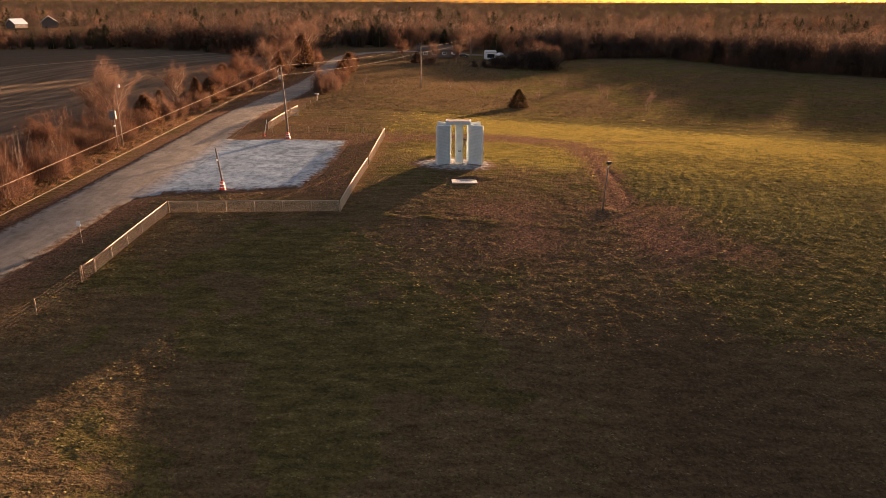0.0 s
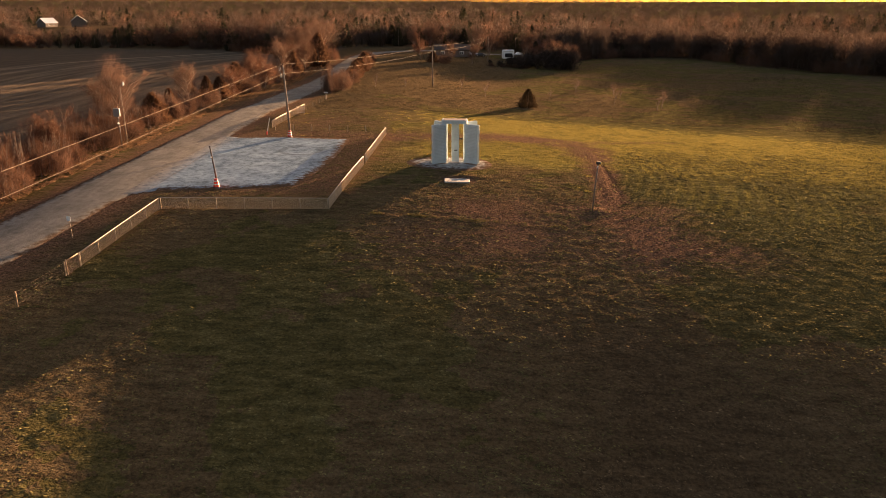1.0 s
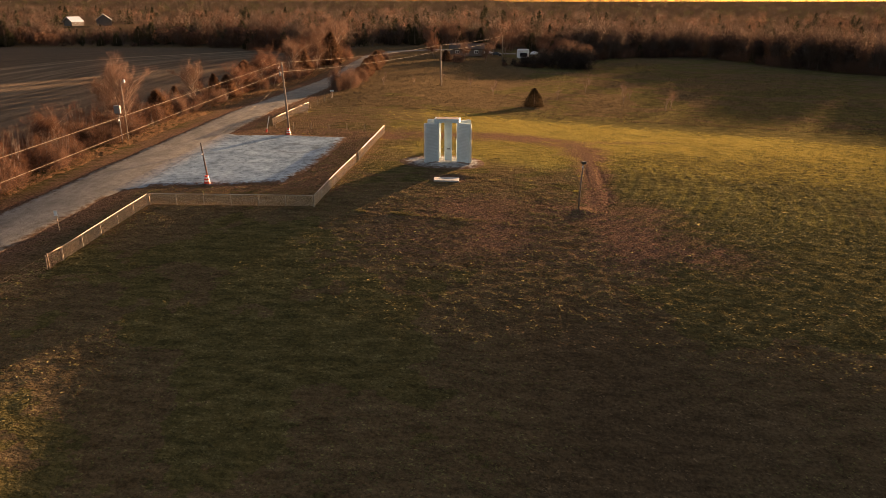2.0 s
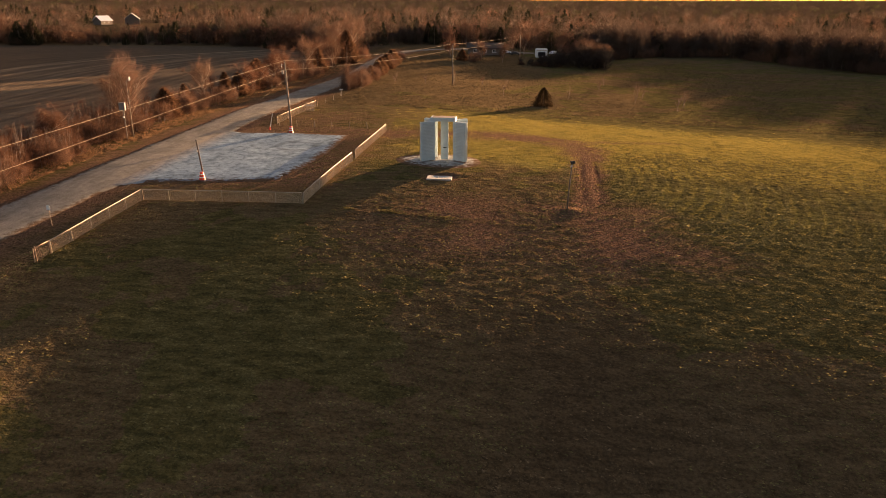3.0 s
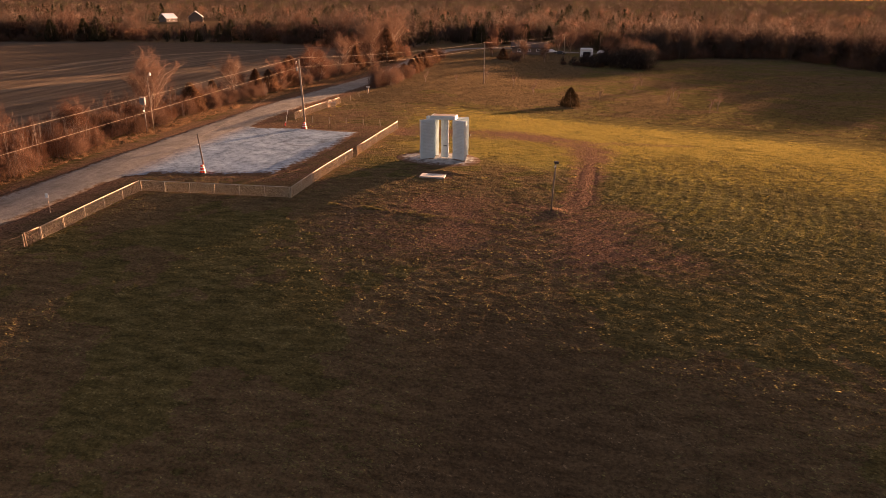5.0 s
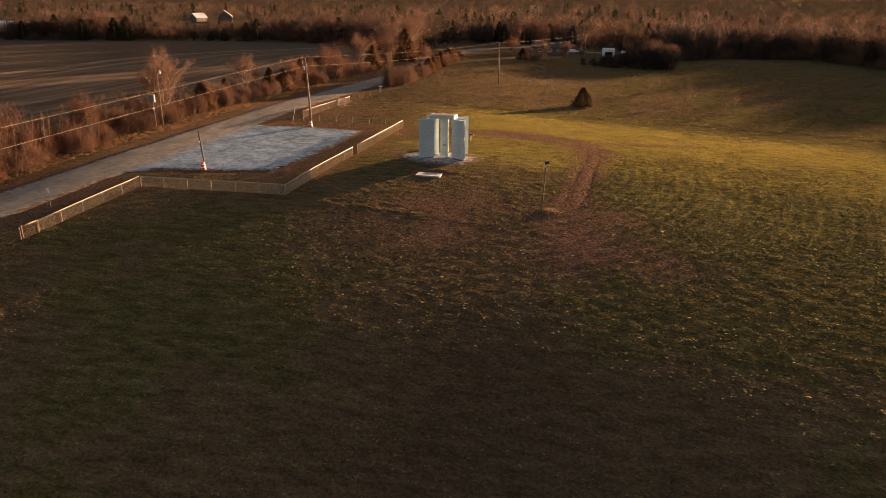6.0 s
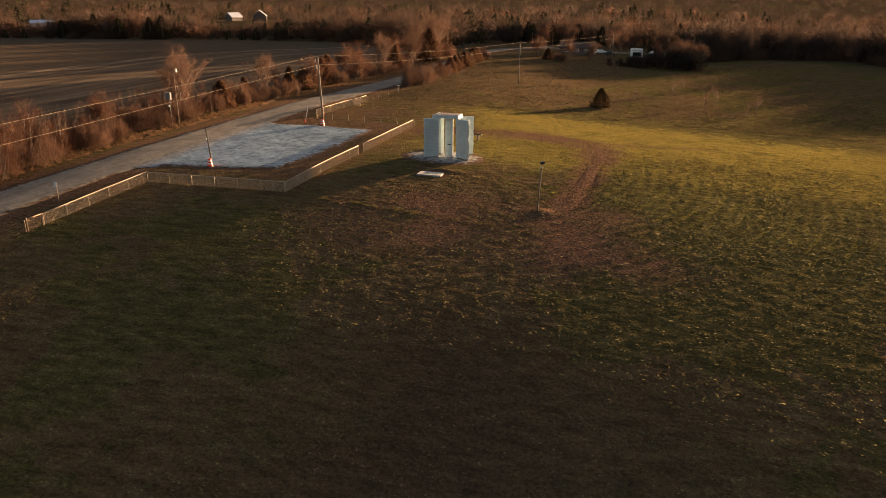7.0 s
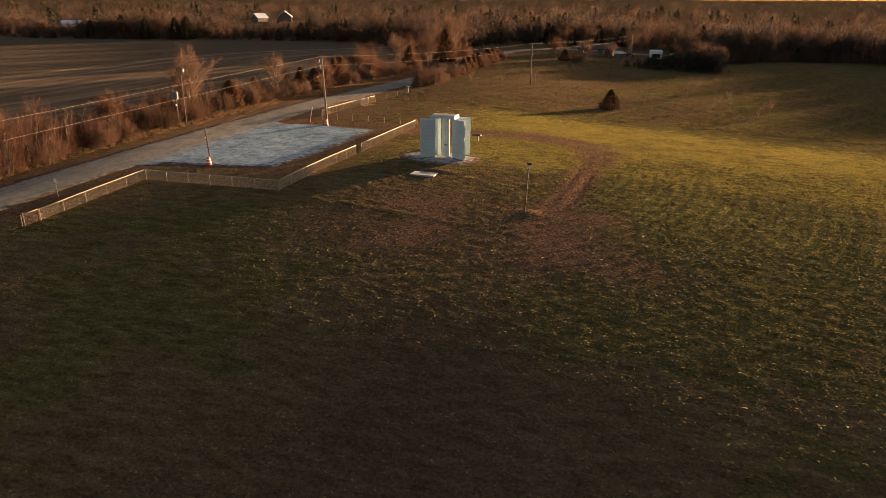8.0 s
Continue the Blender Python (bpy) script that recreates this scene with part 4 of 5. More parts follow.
# ---- trees ----
def ribbons(pairs, width, rng):
    """Flat tapering slivers between pairs of points."""
    a, b = np.array([p[0] for p in pairs]), np.array([p[1] for p in pairs])
    d = b - a
    side = np.cross(d, rng.normal(size=d.shape))
    side /= np.linalg.norm(side, axis=1)[:, None] + 1e-9
    w = np.asarray(width)[:, None] if hasattr(width, "__len__") else width
    return np.stack([a - side * w / 2, a + side * w / 2, b], 1)


def bare_tree_meshes(name, seed, height, wide_m, twig_mat, twigs=4500, forks=7, thin=0.024, twig=1.0, base_m=0.16, level_most=3, airy=0.6, bark=None):
    """A leafless tree: tapered trunk, rising limbs, twigs along the limbs and a thin outer haze of twigs."""
    rng = random.Random(seed)
    nrng = np.random.default_rng(seed)
    wood, along = Shape(), []

    def limb(p, d, length, radius, level):
        pts, radii = [p], [radius]
        for k in range(3):
            d = (d + Vector([rng.gauss(0, 0.13) for _ in range(3)]) + Vector((0, 0, 0.07))).normalized()
            p = p + d * length / 3
            pts.append(p)
            radii.append(radius * (1 - 0.25 * (k + 1)))
            if level:
                along.append((tuple(p), tuple(d), length / 3))
        wood.tube(pts, radii, 6 if level < 2 else 3, False)
        if level >= level_most:
            return
        for k in range(forks if level == 0 else 3):
            turn, lean = rng.uniform(0, 6.283), rng.uniform(0.35, 1.0) * wide_m / height * 2.4
            at = pts[rng.choice((1, 2, 3))] if level else pts[0].lerp(pts[3], rng.uniform(0.25, 1))
            nd = (d * 0.6 + Vector((0, 0, 0.32)) + Vector((math.cos(turn) * lean, math.sin(turn) * lean, 0))).normalized()
            limb(at, nd, length * rng.uniform(0.5, 0.72), radius * rng.uniform(0.42, 0.6), level + 1)

    limb(Vector((0, 0, -0.1)), Vector((0, 0, 1)), height * 0.48, height * 0.017, 0)
    n = int(twigs * airy)
    pick = nrng.integers(0, len(along), n)
    at, way, seg = (np.array([along[i][k] for i in pick]) for k in range(3))
    p1 = at - way * (nrng.random(n) * seg)[:, None] + nrng.normal(0, 0.22, (n, 3))
    d1 = way + nrng.normal(0, 0.75, (n, 3)) + np.array((0, 0, 0.2))
    m = twigs - n
    ang, up = nrng.uniform(0, 2 * np.pi, m), nrng.uniform(-1, 1, m)
    lobes = 1 + 0.3 * np.sin(ang * 3 + seed + 2 * up) + 0.22 * np.sin(ang * 7 - seed + 5 * up)
    r = wide_m * np.sqrt(1 - up * up * 0.97) * lobes * nrng.uniform(0.1, 1, m) ** 0.5 * (0.8 + 0.2 * up)
    z = height * (base_m + (0.92 - base_m) * (0.5 + 0.5 * up)) * (1 + 0.1 * np.sin(ang * 4 + seed))
    p2 = np.stack([r * np.cos(ang), r * np.sin(ang), z], 1) + nrng.normal(0, 0.25, (m, 3))
    d2 = np.stack([np.cos(ang) * r / wide_m, np.sin(ang) * r / wide_m, 0.3 + 0.5 * nrng.random(m)], 1) + nrng.normal(0, 0.55, (m, 3))
    p, d = np.concatenate([p1, p2]), np.concatenate([d1, d2])
    d /= np.linalg.norm(d, axis=1)[:, None]
    ln = nrng.uniform(0.4, 1.4, len(p)) * twig
    tri = ribbons(list(zip(p, p + d * ln[:, None])), nrng.uniform(0.6, 1.5, len(p)) * thin, nrng)
    return wood.mesh(name + "_trunk", bark or BARK, True), tri_mesh(name + "_crown", tri, twig_mat)


def shrub_meshes(name, seed, height, radius, mat, n=5000, stems=26, thin=0.026):
    """A thicket: slender stems from the ground and several ragged lobes of rising twigs."""
    rng = random.Random(seed)
    nrng = np.random.default_rng(seed)
    wood, parts = Shape(), []
    for _ in range(stems):
        a, r = rng.uniform(0, 6.283), radius * math.sqrt(rng.random()) * 0.8
        x, y, h = math.cos(a) * r, math.sin(a) * r, height * rng.uniform(0.45, 1.4)
        lean = Vector((rng.gauss(0, 0.16), rng.gauss(0, 0.16), 1))
        wood.tube([Vector((x, y, -0.1)) + lean * h * t for t in (0, 0.4, 0.8, 1.05)], [0.036, 0.03, 0.018, 0.006], 4, False)
    lobe_n = 16
    for _ in range(lobe_n):
        a, rr = rng.uniform(0, 6.283), radius * math.sqrt(rng.uniform(0.02, 1))
        cx, cy, h, w = math.cos(a) * rr, math.sin(a) * rr, height * rng.uniform(0.25, 1.2), radius * rng.uniform(0.2, 0.5)
        m = n // lobe_n
        ang, t = nrng.uniform(0, 2 * np.pi, m), nrng.random(m) ** 0.8
        r = w * (1 - (2 * t - 0.9) ** 2 * 0.75) * nrng.uniform(0.05, 1, m) ** 0.5
        p = np.stack([cx + r * np.cos(ang), cy + r * np.sin(ang), 0.05 + h * t], 1)
        d = np.stack([np.cos(ang) * 0.35, np.sin(ang) * 0.35, 0.5 + 0.8 * nrng.random(m)], 1) + nrng.normal(0, 0.42, (m, 3))
        d /= np.linalg.norm(d, axis=1)[:, None]
        ln = nrng.uniform(0.35, 1.45, m)
        parts.append(ribbons(list(zip(p, p + d * ln[:, None])), nrng.uniform(0.6, 1.5, m) * thin, nrng))
    return wood.mesh(name + "_stems", DARK_BARK, False), tri_mesh(name + "_crown", np.concatenate(parts), mat)


def cedar_meshes(name, seed, height, radius, mat, n=3200, tip=0.28):
    """A dense evergreen: trunk and rising sprays of needles in a ragged cone."""
    rng = np.random.default_rng(seed)
    wood = Shape().tube([(0, 0, -0.1), (0.05, 0, height * 0.5), (0, 0, height * 0.95)], [height * 0.03, height * 0.02, 0.01], 7)
    t = rng.random(n) ** 1.35
    ang = rng.uniform(0, 2 * np.pi, n)
    lobes = 1 + 0.22 * np.sin(ang * 3 + seed + t * 9) + 0.16 * np.sin(ang * 7 - t * 23 + seed)
    prof = radius * 1.08 * (1 - t) ** 0.72 * np.minimum(1, 0.66 + 3.0 * t) * lobes
    r = prof * np.sqrt(rng.uniform(0.25, 1, n))
    base_p = np.stack([r * np.cos(ang), r * np.sin(ang), height * (0.02 + 0.95 * t)], 1)
    out = np.stack([np.cos(ang), np.sin(ang), rng.uniform(0.1, 1.6, n)], 1) + rng.normal(0, 0.35, (n, 3))
    out /= np.linalg.norm(out, axis=1)[:, None]
    ln = rng.uniform(0.5, 1.7, n) * tip * (height / 4) ** 0.5
    side = np.cross(out, rng.normal(size=(n, 3)))
    side /= np.linalg.norm(side, axis=1)[:, None]
    w = ln * rng.uniform(0.25, 0.5, n)
    tri = np.stack([base_p - side * w[:, None] / 2, base_p + side * w[:, None] / 2, base_p + out * ln[:, None]], 1)
    return wood.mesh(name + "_trunk", BARK, True), tri_mesh(name + "_crown", tri, mat)


def plant(name, meshes, label, category, group=""):
    t = thing(name, (0, 0, -50), label, category, group)
    for part_name, me in zip(("trunk", "crown"), meshes):
        p = part(part_name, me, None, t)
        if category == "shrub" and part_name == "trunk":
            p.name = "undergrowth"
            tagged(p, "many thin stems", kind="stuff")
    return t


def toned(meshes, much=0.7):
    for me in meshes:
        me.attributes.new("each", "FLOAT", "POINT").data.foreach_set("value", [much] * len(me.vertices))
    return meshes


KINDS = {
    "tall": plant("bare_tree", bare_tree_meshes("tall", 3, 12.0, 6.4, TWIG_GOLD, 13000, 12, 0.017, 0.7, 0.14, 4, 0.88), "tall leafless tree with pale tan twigs", "tree", "roadside trees"),
    "round": plant("bare_tree", bare_tree_meshes("round", 8, 8.6, 5.0, TWIG_RED, 11000, 11, 0.017, 0.75, 0.12, 4, 0.85), "leafless tree with a round russet crown", "tree", "roadside trees"),
    "grey": plant("bare_tree", bare_tree_meshes("grey", 21, 10, 4.4, TWIG_GREY, 10000, 10, 0.018, 0.9, 0.14, 4, 0.78), "leafless tree with grey-brown twigs", "tree", "roadside trees"),
    "thin": plant("sapling", bare_tree_meshes("thin", 14, 6.5, 1.5, TWIG_RED, 1500, 5, 0.022), "thin leafless sapling with russet twigs", "tree", "roadside trees"),
    "wisp": plant("sapling", bare_tree_meshes("wisp", 44, 3.8, 1.2, TWIG_GOLD, 150, 6, 0.03, 0.6), "small pale leafless sapling in the pasture", "tree", "pasture saplings"),
    "brush": plant("shrub", shrub_meshes("brush", 5, 3.6, 3.0, TWIG_RED, 6500, 64, 0.016), "dense russet leafless thicket", "shrub", "roadside thickets"),
    "scrub": plant("shrub", shrub_meshes("scrub", 15, 2.4, 2.2, TWIG_GREY, 4800, 34, 0.016), "low brown leafless scrub", "shrub", "roadside thickets"),
    "vine": plant("shrub", shrub_meshes("vine", 25, 3.8, 2.0, TWIG_GOLD, 4800, 36, 0.016), "thicket hung with dry tan vines", "shrub", "roadside thickets"),
    "bramble": plant("shrub", shrub_meshes("bramble", 35, 2.9, 3.6, TWIG_GREY, 6000, 60, 0.016), "wide tangle of brown leafless brambles", "shrub", "roadside thickets"),
    "cedar": plant("cedar_tree", cedar_meshes("cedar", 2, 6.0, 2.1, CEDAR, 5200), "brown winter cedar with a ragged crown", "tree", "evergreens"),
    "cedar_wide": plant("cedar_tree", cedar_meshes("wide", 6, 4.2, 2.3, CEDAR, 4600), "broad brown winter cedar", "tree", "evergreens"),
    "lone_cedar": plant("cedar_tree", cedar_meshes("lone", 6, 4.2, 2.2, CEDAR_GREEN, 4600), "dark green cedar alone in the pasture", "tree", "evergreens"),
    "far_red": plant("far_tree", toned(bare_tree_meshes("far_red", 51, 12, 4.6, CROWN_RED, 1900, 10, 0.055, 1.5, 0.06, 3, 0.5, DARK_BARK)), "leafless russet tree at the edge of the woods", "tree", "trees at the edge of the woods"),
    "far_brown": plant("far_tree", toned(bare_tree_meshes("far_brown", 52, 13, 4.2, CROWN_GREY, 1900, 10, 0.055, 1.5, 0.06, 3, 0.5, DARK_BARK)), "leafless brown tree at the edge of the woods", "tree", "trees at the edge of the woods"),
    "far_grey": plant("far_tree", toned(bare_tree_meshes("far_grey", 53, 11, 4.4, CROWN_GREY, 1700, 10, 0.055, 1.5, 0.08, 3, 0.55, DARK_BARK)), "leafless grey tree at the edge of the woods", "tree", "trees at the edge of the woods"),
    "copse": plant("copse_tree", toned(bare_tree_meshes("copse", 57, 6.0, 2.6, COPSE, 1600, 9, 0.045, 1.0, 0.02, 3, 0.5, DARK_BARK), 0.5), "low dark leafless tree in the copse", "tree", "copse by the farmyard"),
    "far_cedar": plant("far_evergreen", cedar_meshes("far_cedar", 54, 9.0, 2.9, NEEDLE, 1500, 0.45), "dark evergreen among the bare woods", "tree", "evergreens at the edge of the woods"),
    "far_brush": plant("far_shrub", toned(shrub_meshes("far_brush", 55, 4.0, 4.0, CROWN_RED, 2200, 10, 0.06)), "brown brush along the edge of the woods", "shrub", "brush at the edge of the woods"),
}


def put(kind, x, y, size=1.0, turn=None, flat=1.0):
    src = KINDS[kind]
    ob = copy_thing(src, pose(x, y, gz(x, y), 0, 0, random.uniform(0, 360) if turn is None else turn))
    ob.scale = (size * flat, size * flat, size)
    return ob


random.seed(4)
HEDGE_NEAR = [
    ("round", -47.0, 67, 0.75), ("brush", -46.0, 63, 1.1), ("brush", -45.3, 57, 1.1), ("thin", -44.5, 52, 1.0), ("bramble", -45.5, 50, 1.0), ("brush", -49.5, 70, 1.15),
    ("brush", -46.8, 73, 1.0), ("thin", -46.5, 66, 1.1), ("bramble", -52, 64, 1.2), ("brush", -50, 57, 1.2), ("tall", -50.5, 69, 0.62), ("brush", -49, 60, 1.3),
    ("bramble", -47.5, 69.5, 1.25), ("thin", -48, 58, 1.2), ("thin", -49.5, 66, 1.3), ("thin", -46.8, 61, 1.0), ("brush", -48.5, 75.5, 1.2), ("thin", -50, 74, 1.1),
]
HEDGE_LOT = [
    ("brush", -48.0, 78, 1.0), ("bramble", -50.5, 80, 1.1), ("brush", -47.8, 80.5, 0.9), ("brush", -50.0, 87, 1.0), ("scrub", -48.4, 88.5, 1.2), ("bramble", -50.5, 92, 1.0),
    ("brush", -50.8, 99, 1.1), ("scrub", -47.6, 99.5, 1.1), ("brush", -50.5, 110, 1.0), ("scrub", -47.2, 109, 1.1), ("scrub", -45.0, 79, 1.0), ("scrub", -45.8, 84, 0.9),
    ("round", -47.8, 86, 0.78), ("bramble", -48.8, 83, 0.8), ("scrub", -47.2, 91, 1.0), ("brush", -49.2, 94, 0.8), ("scrub", -46.2, 95, 0.8),
    ("grey", -50.8, 106, 0.8), ("brush", -48.0, 105, 0.8), ("cedar_wide", -47.6, 114, 1.15), ("vine", -48.5, 117, 1.0),
]
HEDGE_MIDDLE = [
    ("scrub", -46.8, 119, 1.0), ("cedar", -49.0, 124, 0.75), ("bramble", -48.2, 127, 0.8), ("tall", -48.6, 132, 0.75), ("scrub", -46.5, 134, 1.0), ("cedar", -48.4, 141, 0.85),
    ("cedar_wide", -47.2, 145, 1.1), ("brush", -47.8, 150, 0.9), ("cedar", -47.6, 155, 1.0), ("cedar_wide", -48.6, 160, 1.5), ("scrub", -45.2, 158, 1.0), ("round", -47.2, 170, 1.0),
    ("brush", -46.0, 174, 1.0),
]
HEDGE_FAR = [
    ("round", -48.5, 180, 1.0), ("bramble", -45.0, 182, 1.1), ("tall", -47, 190, 0.9), ("cedar", -44.5, 196, 1.2), ("round", -46, 203, 1.15), ("grey", -44.5, 212, 1.0),
    ("tall", -46.5, 220, 1.2), ("cedar", -43.5, 226, 1.7), ("round", -47, 232, 1.3), ("tall", -45, 238, 1.35), ("round", -48, 245, 1.4), ("tall", -49, 254, 1.2),
    ("brush", -45, 250, 1.2),
]
VERGE = [
    ("scrub", -26.0, 161, 1.0), ("vine", -25.2, 163, 0.85), ("scrub", -26.2, 167, 1.1), ("vine", -26.6, 170, 0.75), ("scrub", -26.0, 174, 1.2), ("cedar_wide", -26.4, 180, 0.8), ("brush", -26.6, 186, 0.6),
    ("cedar_wide", -26.8, 191, 0.95), ("cedar_wide", -27.2, 197, 1.0), ("cedar", -27.6, 203, 0.7), ("cedar_wide", -27.8, 209, 1.05), ("scrub", -28.5, 216, 1.2), ("cedar_wide", -29.0, 224, 1.1),
    ("cedar_wide", -29.6, 232, 1.0), ("scrub", -30.2, 240, 1.2), ("brush", -31, 247, 0.7),
]
for kind, x, y, size in (*HEDGE_NEAR, *HEDGE_LOT, *HEDGE_MIDDLE, *HEDGE_FAR, *VERGE):
    put(kind, x, y, size)
for k in range(70):
    y = 46 + 205 * random.random() ** 1.1
    put(random.choice(("brush", "scrub", "bramble", "vine", "bramble", "thin", "round")), road_x(y) - random.uniform(10.5, 15.5), y, random.uniform(0.5, 0.95))
for x, y, size, flat in ((-27.4, 157.0, 1.35, 0.55), (-26.6, 158.6, 0.9, 0.8), (-26.8, 155.6, 0.7, 0.8)):
    put("vine", x, y, size, None, flat)
put("tall", -48.6, 103, 0.99, 0, 0.88)
put("lone_cedar", 16.1, 152.2, 0.92)
for kind, x, y, size in (("cedar_wide", -9, 250, 0.9), ("round", -14, 262, 0.85), ("grey", -3, 262, 0.7), ("grey", 4.5, 258, 0.7), ("scrub", -5, 248, 1.0), ("grey", 12, 312, 1.0), ("grey", 7, 318, 0.9),
                         ("round", -20, 322, 1.1), ("grey", -10, 325, 0.9), ("grey", 27, 306, 1.1), ("round", 33, 294, 1.0), ("grey", 37.5, 264, 0.85), ("grey", 33, 270, 0.95), ("grey", 41, 270, 0.8), ("round", 26, 275, 0.9)):
    put(kind, x, y, size)
for k in range(46):
    a = random.random()
    x, y = 18 + 22 * a, 252 + 3 * a + random.uniform(-3, 18)
    put("copse", x, y, random.choice((0.6, 0.75, 0.9, 1.0, 1.3)) * (0.6 + 0.55 * a), None, random.uniform(0.9, 1.4))
for k in range(26):
    a = random.random()
    put(random.choice(("scrub", "scrub", "copse")), 11 + 13 * a, 256 - 3 * a + random.uniform(-1, 4), random.uniform(0.3, 0.5) * (0.8 + 0.4 * a))
for x, y in ((34, 200), (41, 182), (-19, 168), (-12, 172), (3, 176), (8, 164), (22, 168), (36, 165), (40, 174), (30, 184), (44, 158), (47, 162), (-4, 183)):
    put("wisp", x + random.gauss(0, 1), y + random.gauss(0, 1), random.uniform(0.7, 1.2))


def wood_edge(x):
    """How far off the woods begin, across the view."""
    return np.interp(x, [-900, -280, -205, -142, -110, -70, -52, -45, 18, 40, 44, 73, 104, 118, 131, 155, 200, 420], [300, 322, 342, 345, 330, 275, 262, 335, 335, 315, 300, 340, 345, 296, 268, 240, 210, 150])


def house_gap(x, y):
    """Lower growth in front of the far houses."""
    return 1 - 0.5 * np.exp(-((x / y + 0.54) / 0.075) ** 4) * (y < 560) - 0.5 * np.exp(-((x / y + 0.93) / 0.055) ** 4) * (y < 480)


random.seed(9)
for count, x0, x1, deep, kinds in ((60, -430, -50, 34, ("far_red", "far_brown", "far_red", "far_cedar")), (45, -300, -50, 40, ("far_red", "far_grey", "far_red", "far_cedar")), (60, -430, -50, 3, ("far_brush", "far_brush", "far_brush", "far_brush", "far_cedar")),
                                   (45, -48, 40, 30, ("far_red", "far_grey", "far_cedar")), (110, 40, 190, 40, ("far_brown", "far_grey", "far_red", "far_cedar", "far_brown")), (110, 40, 175, 5, ("far_brush", "far_brush", "far_brush", "far_brown"))):
    for k in range(count):
        x = random.uniform(x0, x1)
        y = float(wood_edge(x)) + deep * random.random()
        kind = random.choice(kinds)
        put(kind, x, y, random.uniform(0.55, 1.15) * (0.62 if kind == "far_cedar" and deep < 5 else 1.22 if x < -50 and deep > 5 else 1) * float(house_gap(x, y)))
for src in KINDS.values():
    for ob in (*src.children_recursive, src):
        bpy.data.objects.remove(ob)


# ---- far woods ----
def woods(name, spots, heights, widths, mat, label, per=110, seed=1, conical=False, lobe_n=4, dense=1.0):
    """A stand of distant trees, each a trunk under uneven lobes of rising twigs, or a ragged cone of needles."""
    rng = np.random.default_rng(seed)
    n = len(spots)
    spots, heights, widths = np.asarray(spots), np.asarray(heights), np.asarray(widths)
    foot = np.stack([spots[:, 0], spots[:, 1], land(spots[:, 0], spots[:, 1]) - 0.3], -1)
    owner = np.arange(n)
    if conical:
        t, ang = rng.random((n, per)) ** 1.2, rng.uniform(0, 2 * np.pi, (n, per))
        r = widths[:, None] * (1 - t) ** 0.75 * rng.uniform(0.35, 1, (n, per)) ** 0.4
        away = np.stack([np.cos(ang), np.sin(ang), 0.5 + 0 * ang], -1) / 1.118
        p = np.stack([r * np.cos(ang), r * np.sin(ang), heights[:, None] * (0.04 + 0.93 * t)], -1) + foot[:, None, :]
        ln = np.repeat(np.sqrt(heights * widths) * 2.0 / per ** 0.5, per)[:, None] * rng.uniform(0.5, 1.4, (n * per, 1))
        sets, owners = [sprays(p.reshape(-1, 3), away.reshape(-1, 3), ln, rng)], [np.repeat(owner, per * 3)]
    else:
        turn = rng.uniform(0, 2 * np.pi, (n, 1)) + 2.4 * np.arange(lobe_n)
        u = (np.arange(lobe_n) + 0.5) / lobe_n + 0 * turn
        rr = 0.62 * np.sin(np.pi * (0.15 + 0.75 * u)) * rng.uniform(0.5, 1.1, (n, lobe_n)) * ((np.arange(lobe_n) < lobe_n - 1) | (lobe_n == 1))
        big = rng.uniform(0.45, 0.68, (n, lobe_n)) * (4 / lobe_n) ** 0.3 * widths[:, None]
        at = np.stack([rr * np.cos(turn) * widths[:, None], rr * np.sin(turn) * widths[:, None], heights[:, None] * (0.18 + 0.62 * u)], -1) + foot[:, None, :]
        tall = np.minimum(big * 1.1, heights[:, None] * 0.36)
        k = rng.integers(0, lobe_n, (n, per))
        away = rng.normal(size=(n, per, 3))
        away /= np.linalg.norm(away, axis=-1, keepdims=True)
        row = owner[:, None]
        p = at[row, k] + away * np.stack([big[row, k], big[row, k], tall[row, k]], -1) * rng.uniform(0.02, 1.1, (n, per, 1)) ** (0.45 / dense)
        ln = np.repeat(np.sqrt(heights * widths), per)[:, None] * rng.uniform(0.5, 1.4, (n * per, 1))
        sets, owners = [switches(p.reshape(-1, 3), away.reshape(-1, 3), ln * 0.3 / dense, ln * 0.11 * dense ** 1.5 / per ** 0.5, rng)], [np.repeat(owner, per * 3)]
    top = foot + np.stack([0 * heights, 0 * heights, heights * 0.8], -1)
    ring = [foot + np.stack([np.cos(a) * heights * 0.02, np.sin(a) * heights * 0.02, 0 * heights], -1) for a in (0.0, 2.1, 4.2)]
    trunk = np.stack([np.stack([ring[k], ring[(k + 1) % 3], top], 1) for k in range(3)], 1).reshape(-1, 3)
    sets.append((trunk, np.arange(len(trunk)).reshape(-1, 3), np.tile(np.array((0.0, -1.0, 0.0)), (len(trunk), 1))))
    owners.append(np.repeat(owner, 9))
    v, f, nor = gathered(sets)
    me = mesh_of(name, v, f, mat, nor)
    tone = np.clip(0.45 * rng.random(n) + 1.3 * soft_noise(spots[:, 0], spots[:, 1], 38, seed) - 0.35, 0, 1)
    me.attributes.new("tone", "FLOAT", "POINT").data.foreach_set("value", (tone[np.concatenate(owners)] * 0.75).astype(np.float32))
    return tagged(new(name, me), label, "woods", "", "stuff")


def scatter(n, x0, x1, depth0, depth1, seed, power=1.0):
    rng = np.random.default_rng(seed)
    x = rng.uniform(x0, x1, n)
    y = wood_edge(x) + depth0 + (depth1 - depth0) * rng.random(n) ** power
    return np.stack([x, y], 1), rng


HOUSES = [(-331, 575), (-307, 578), (-425, 470)]


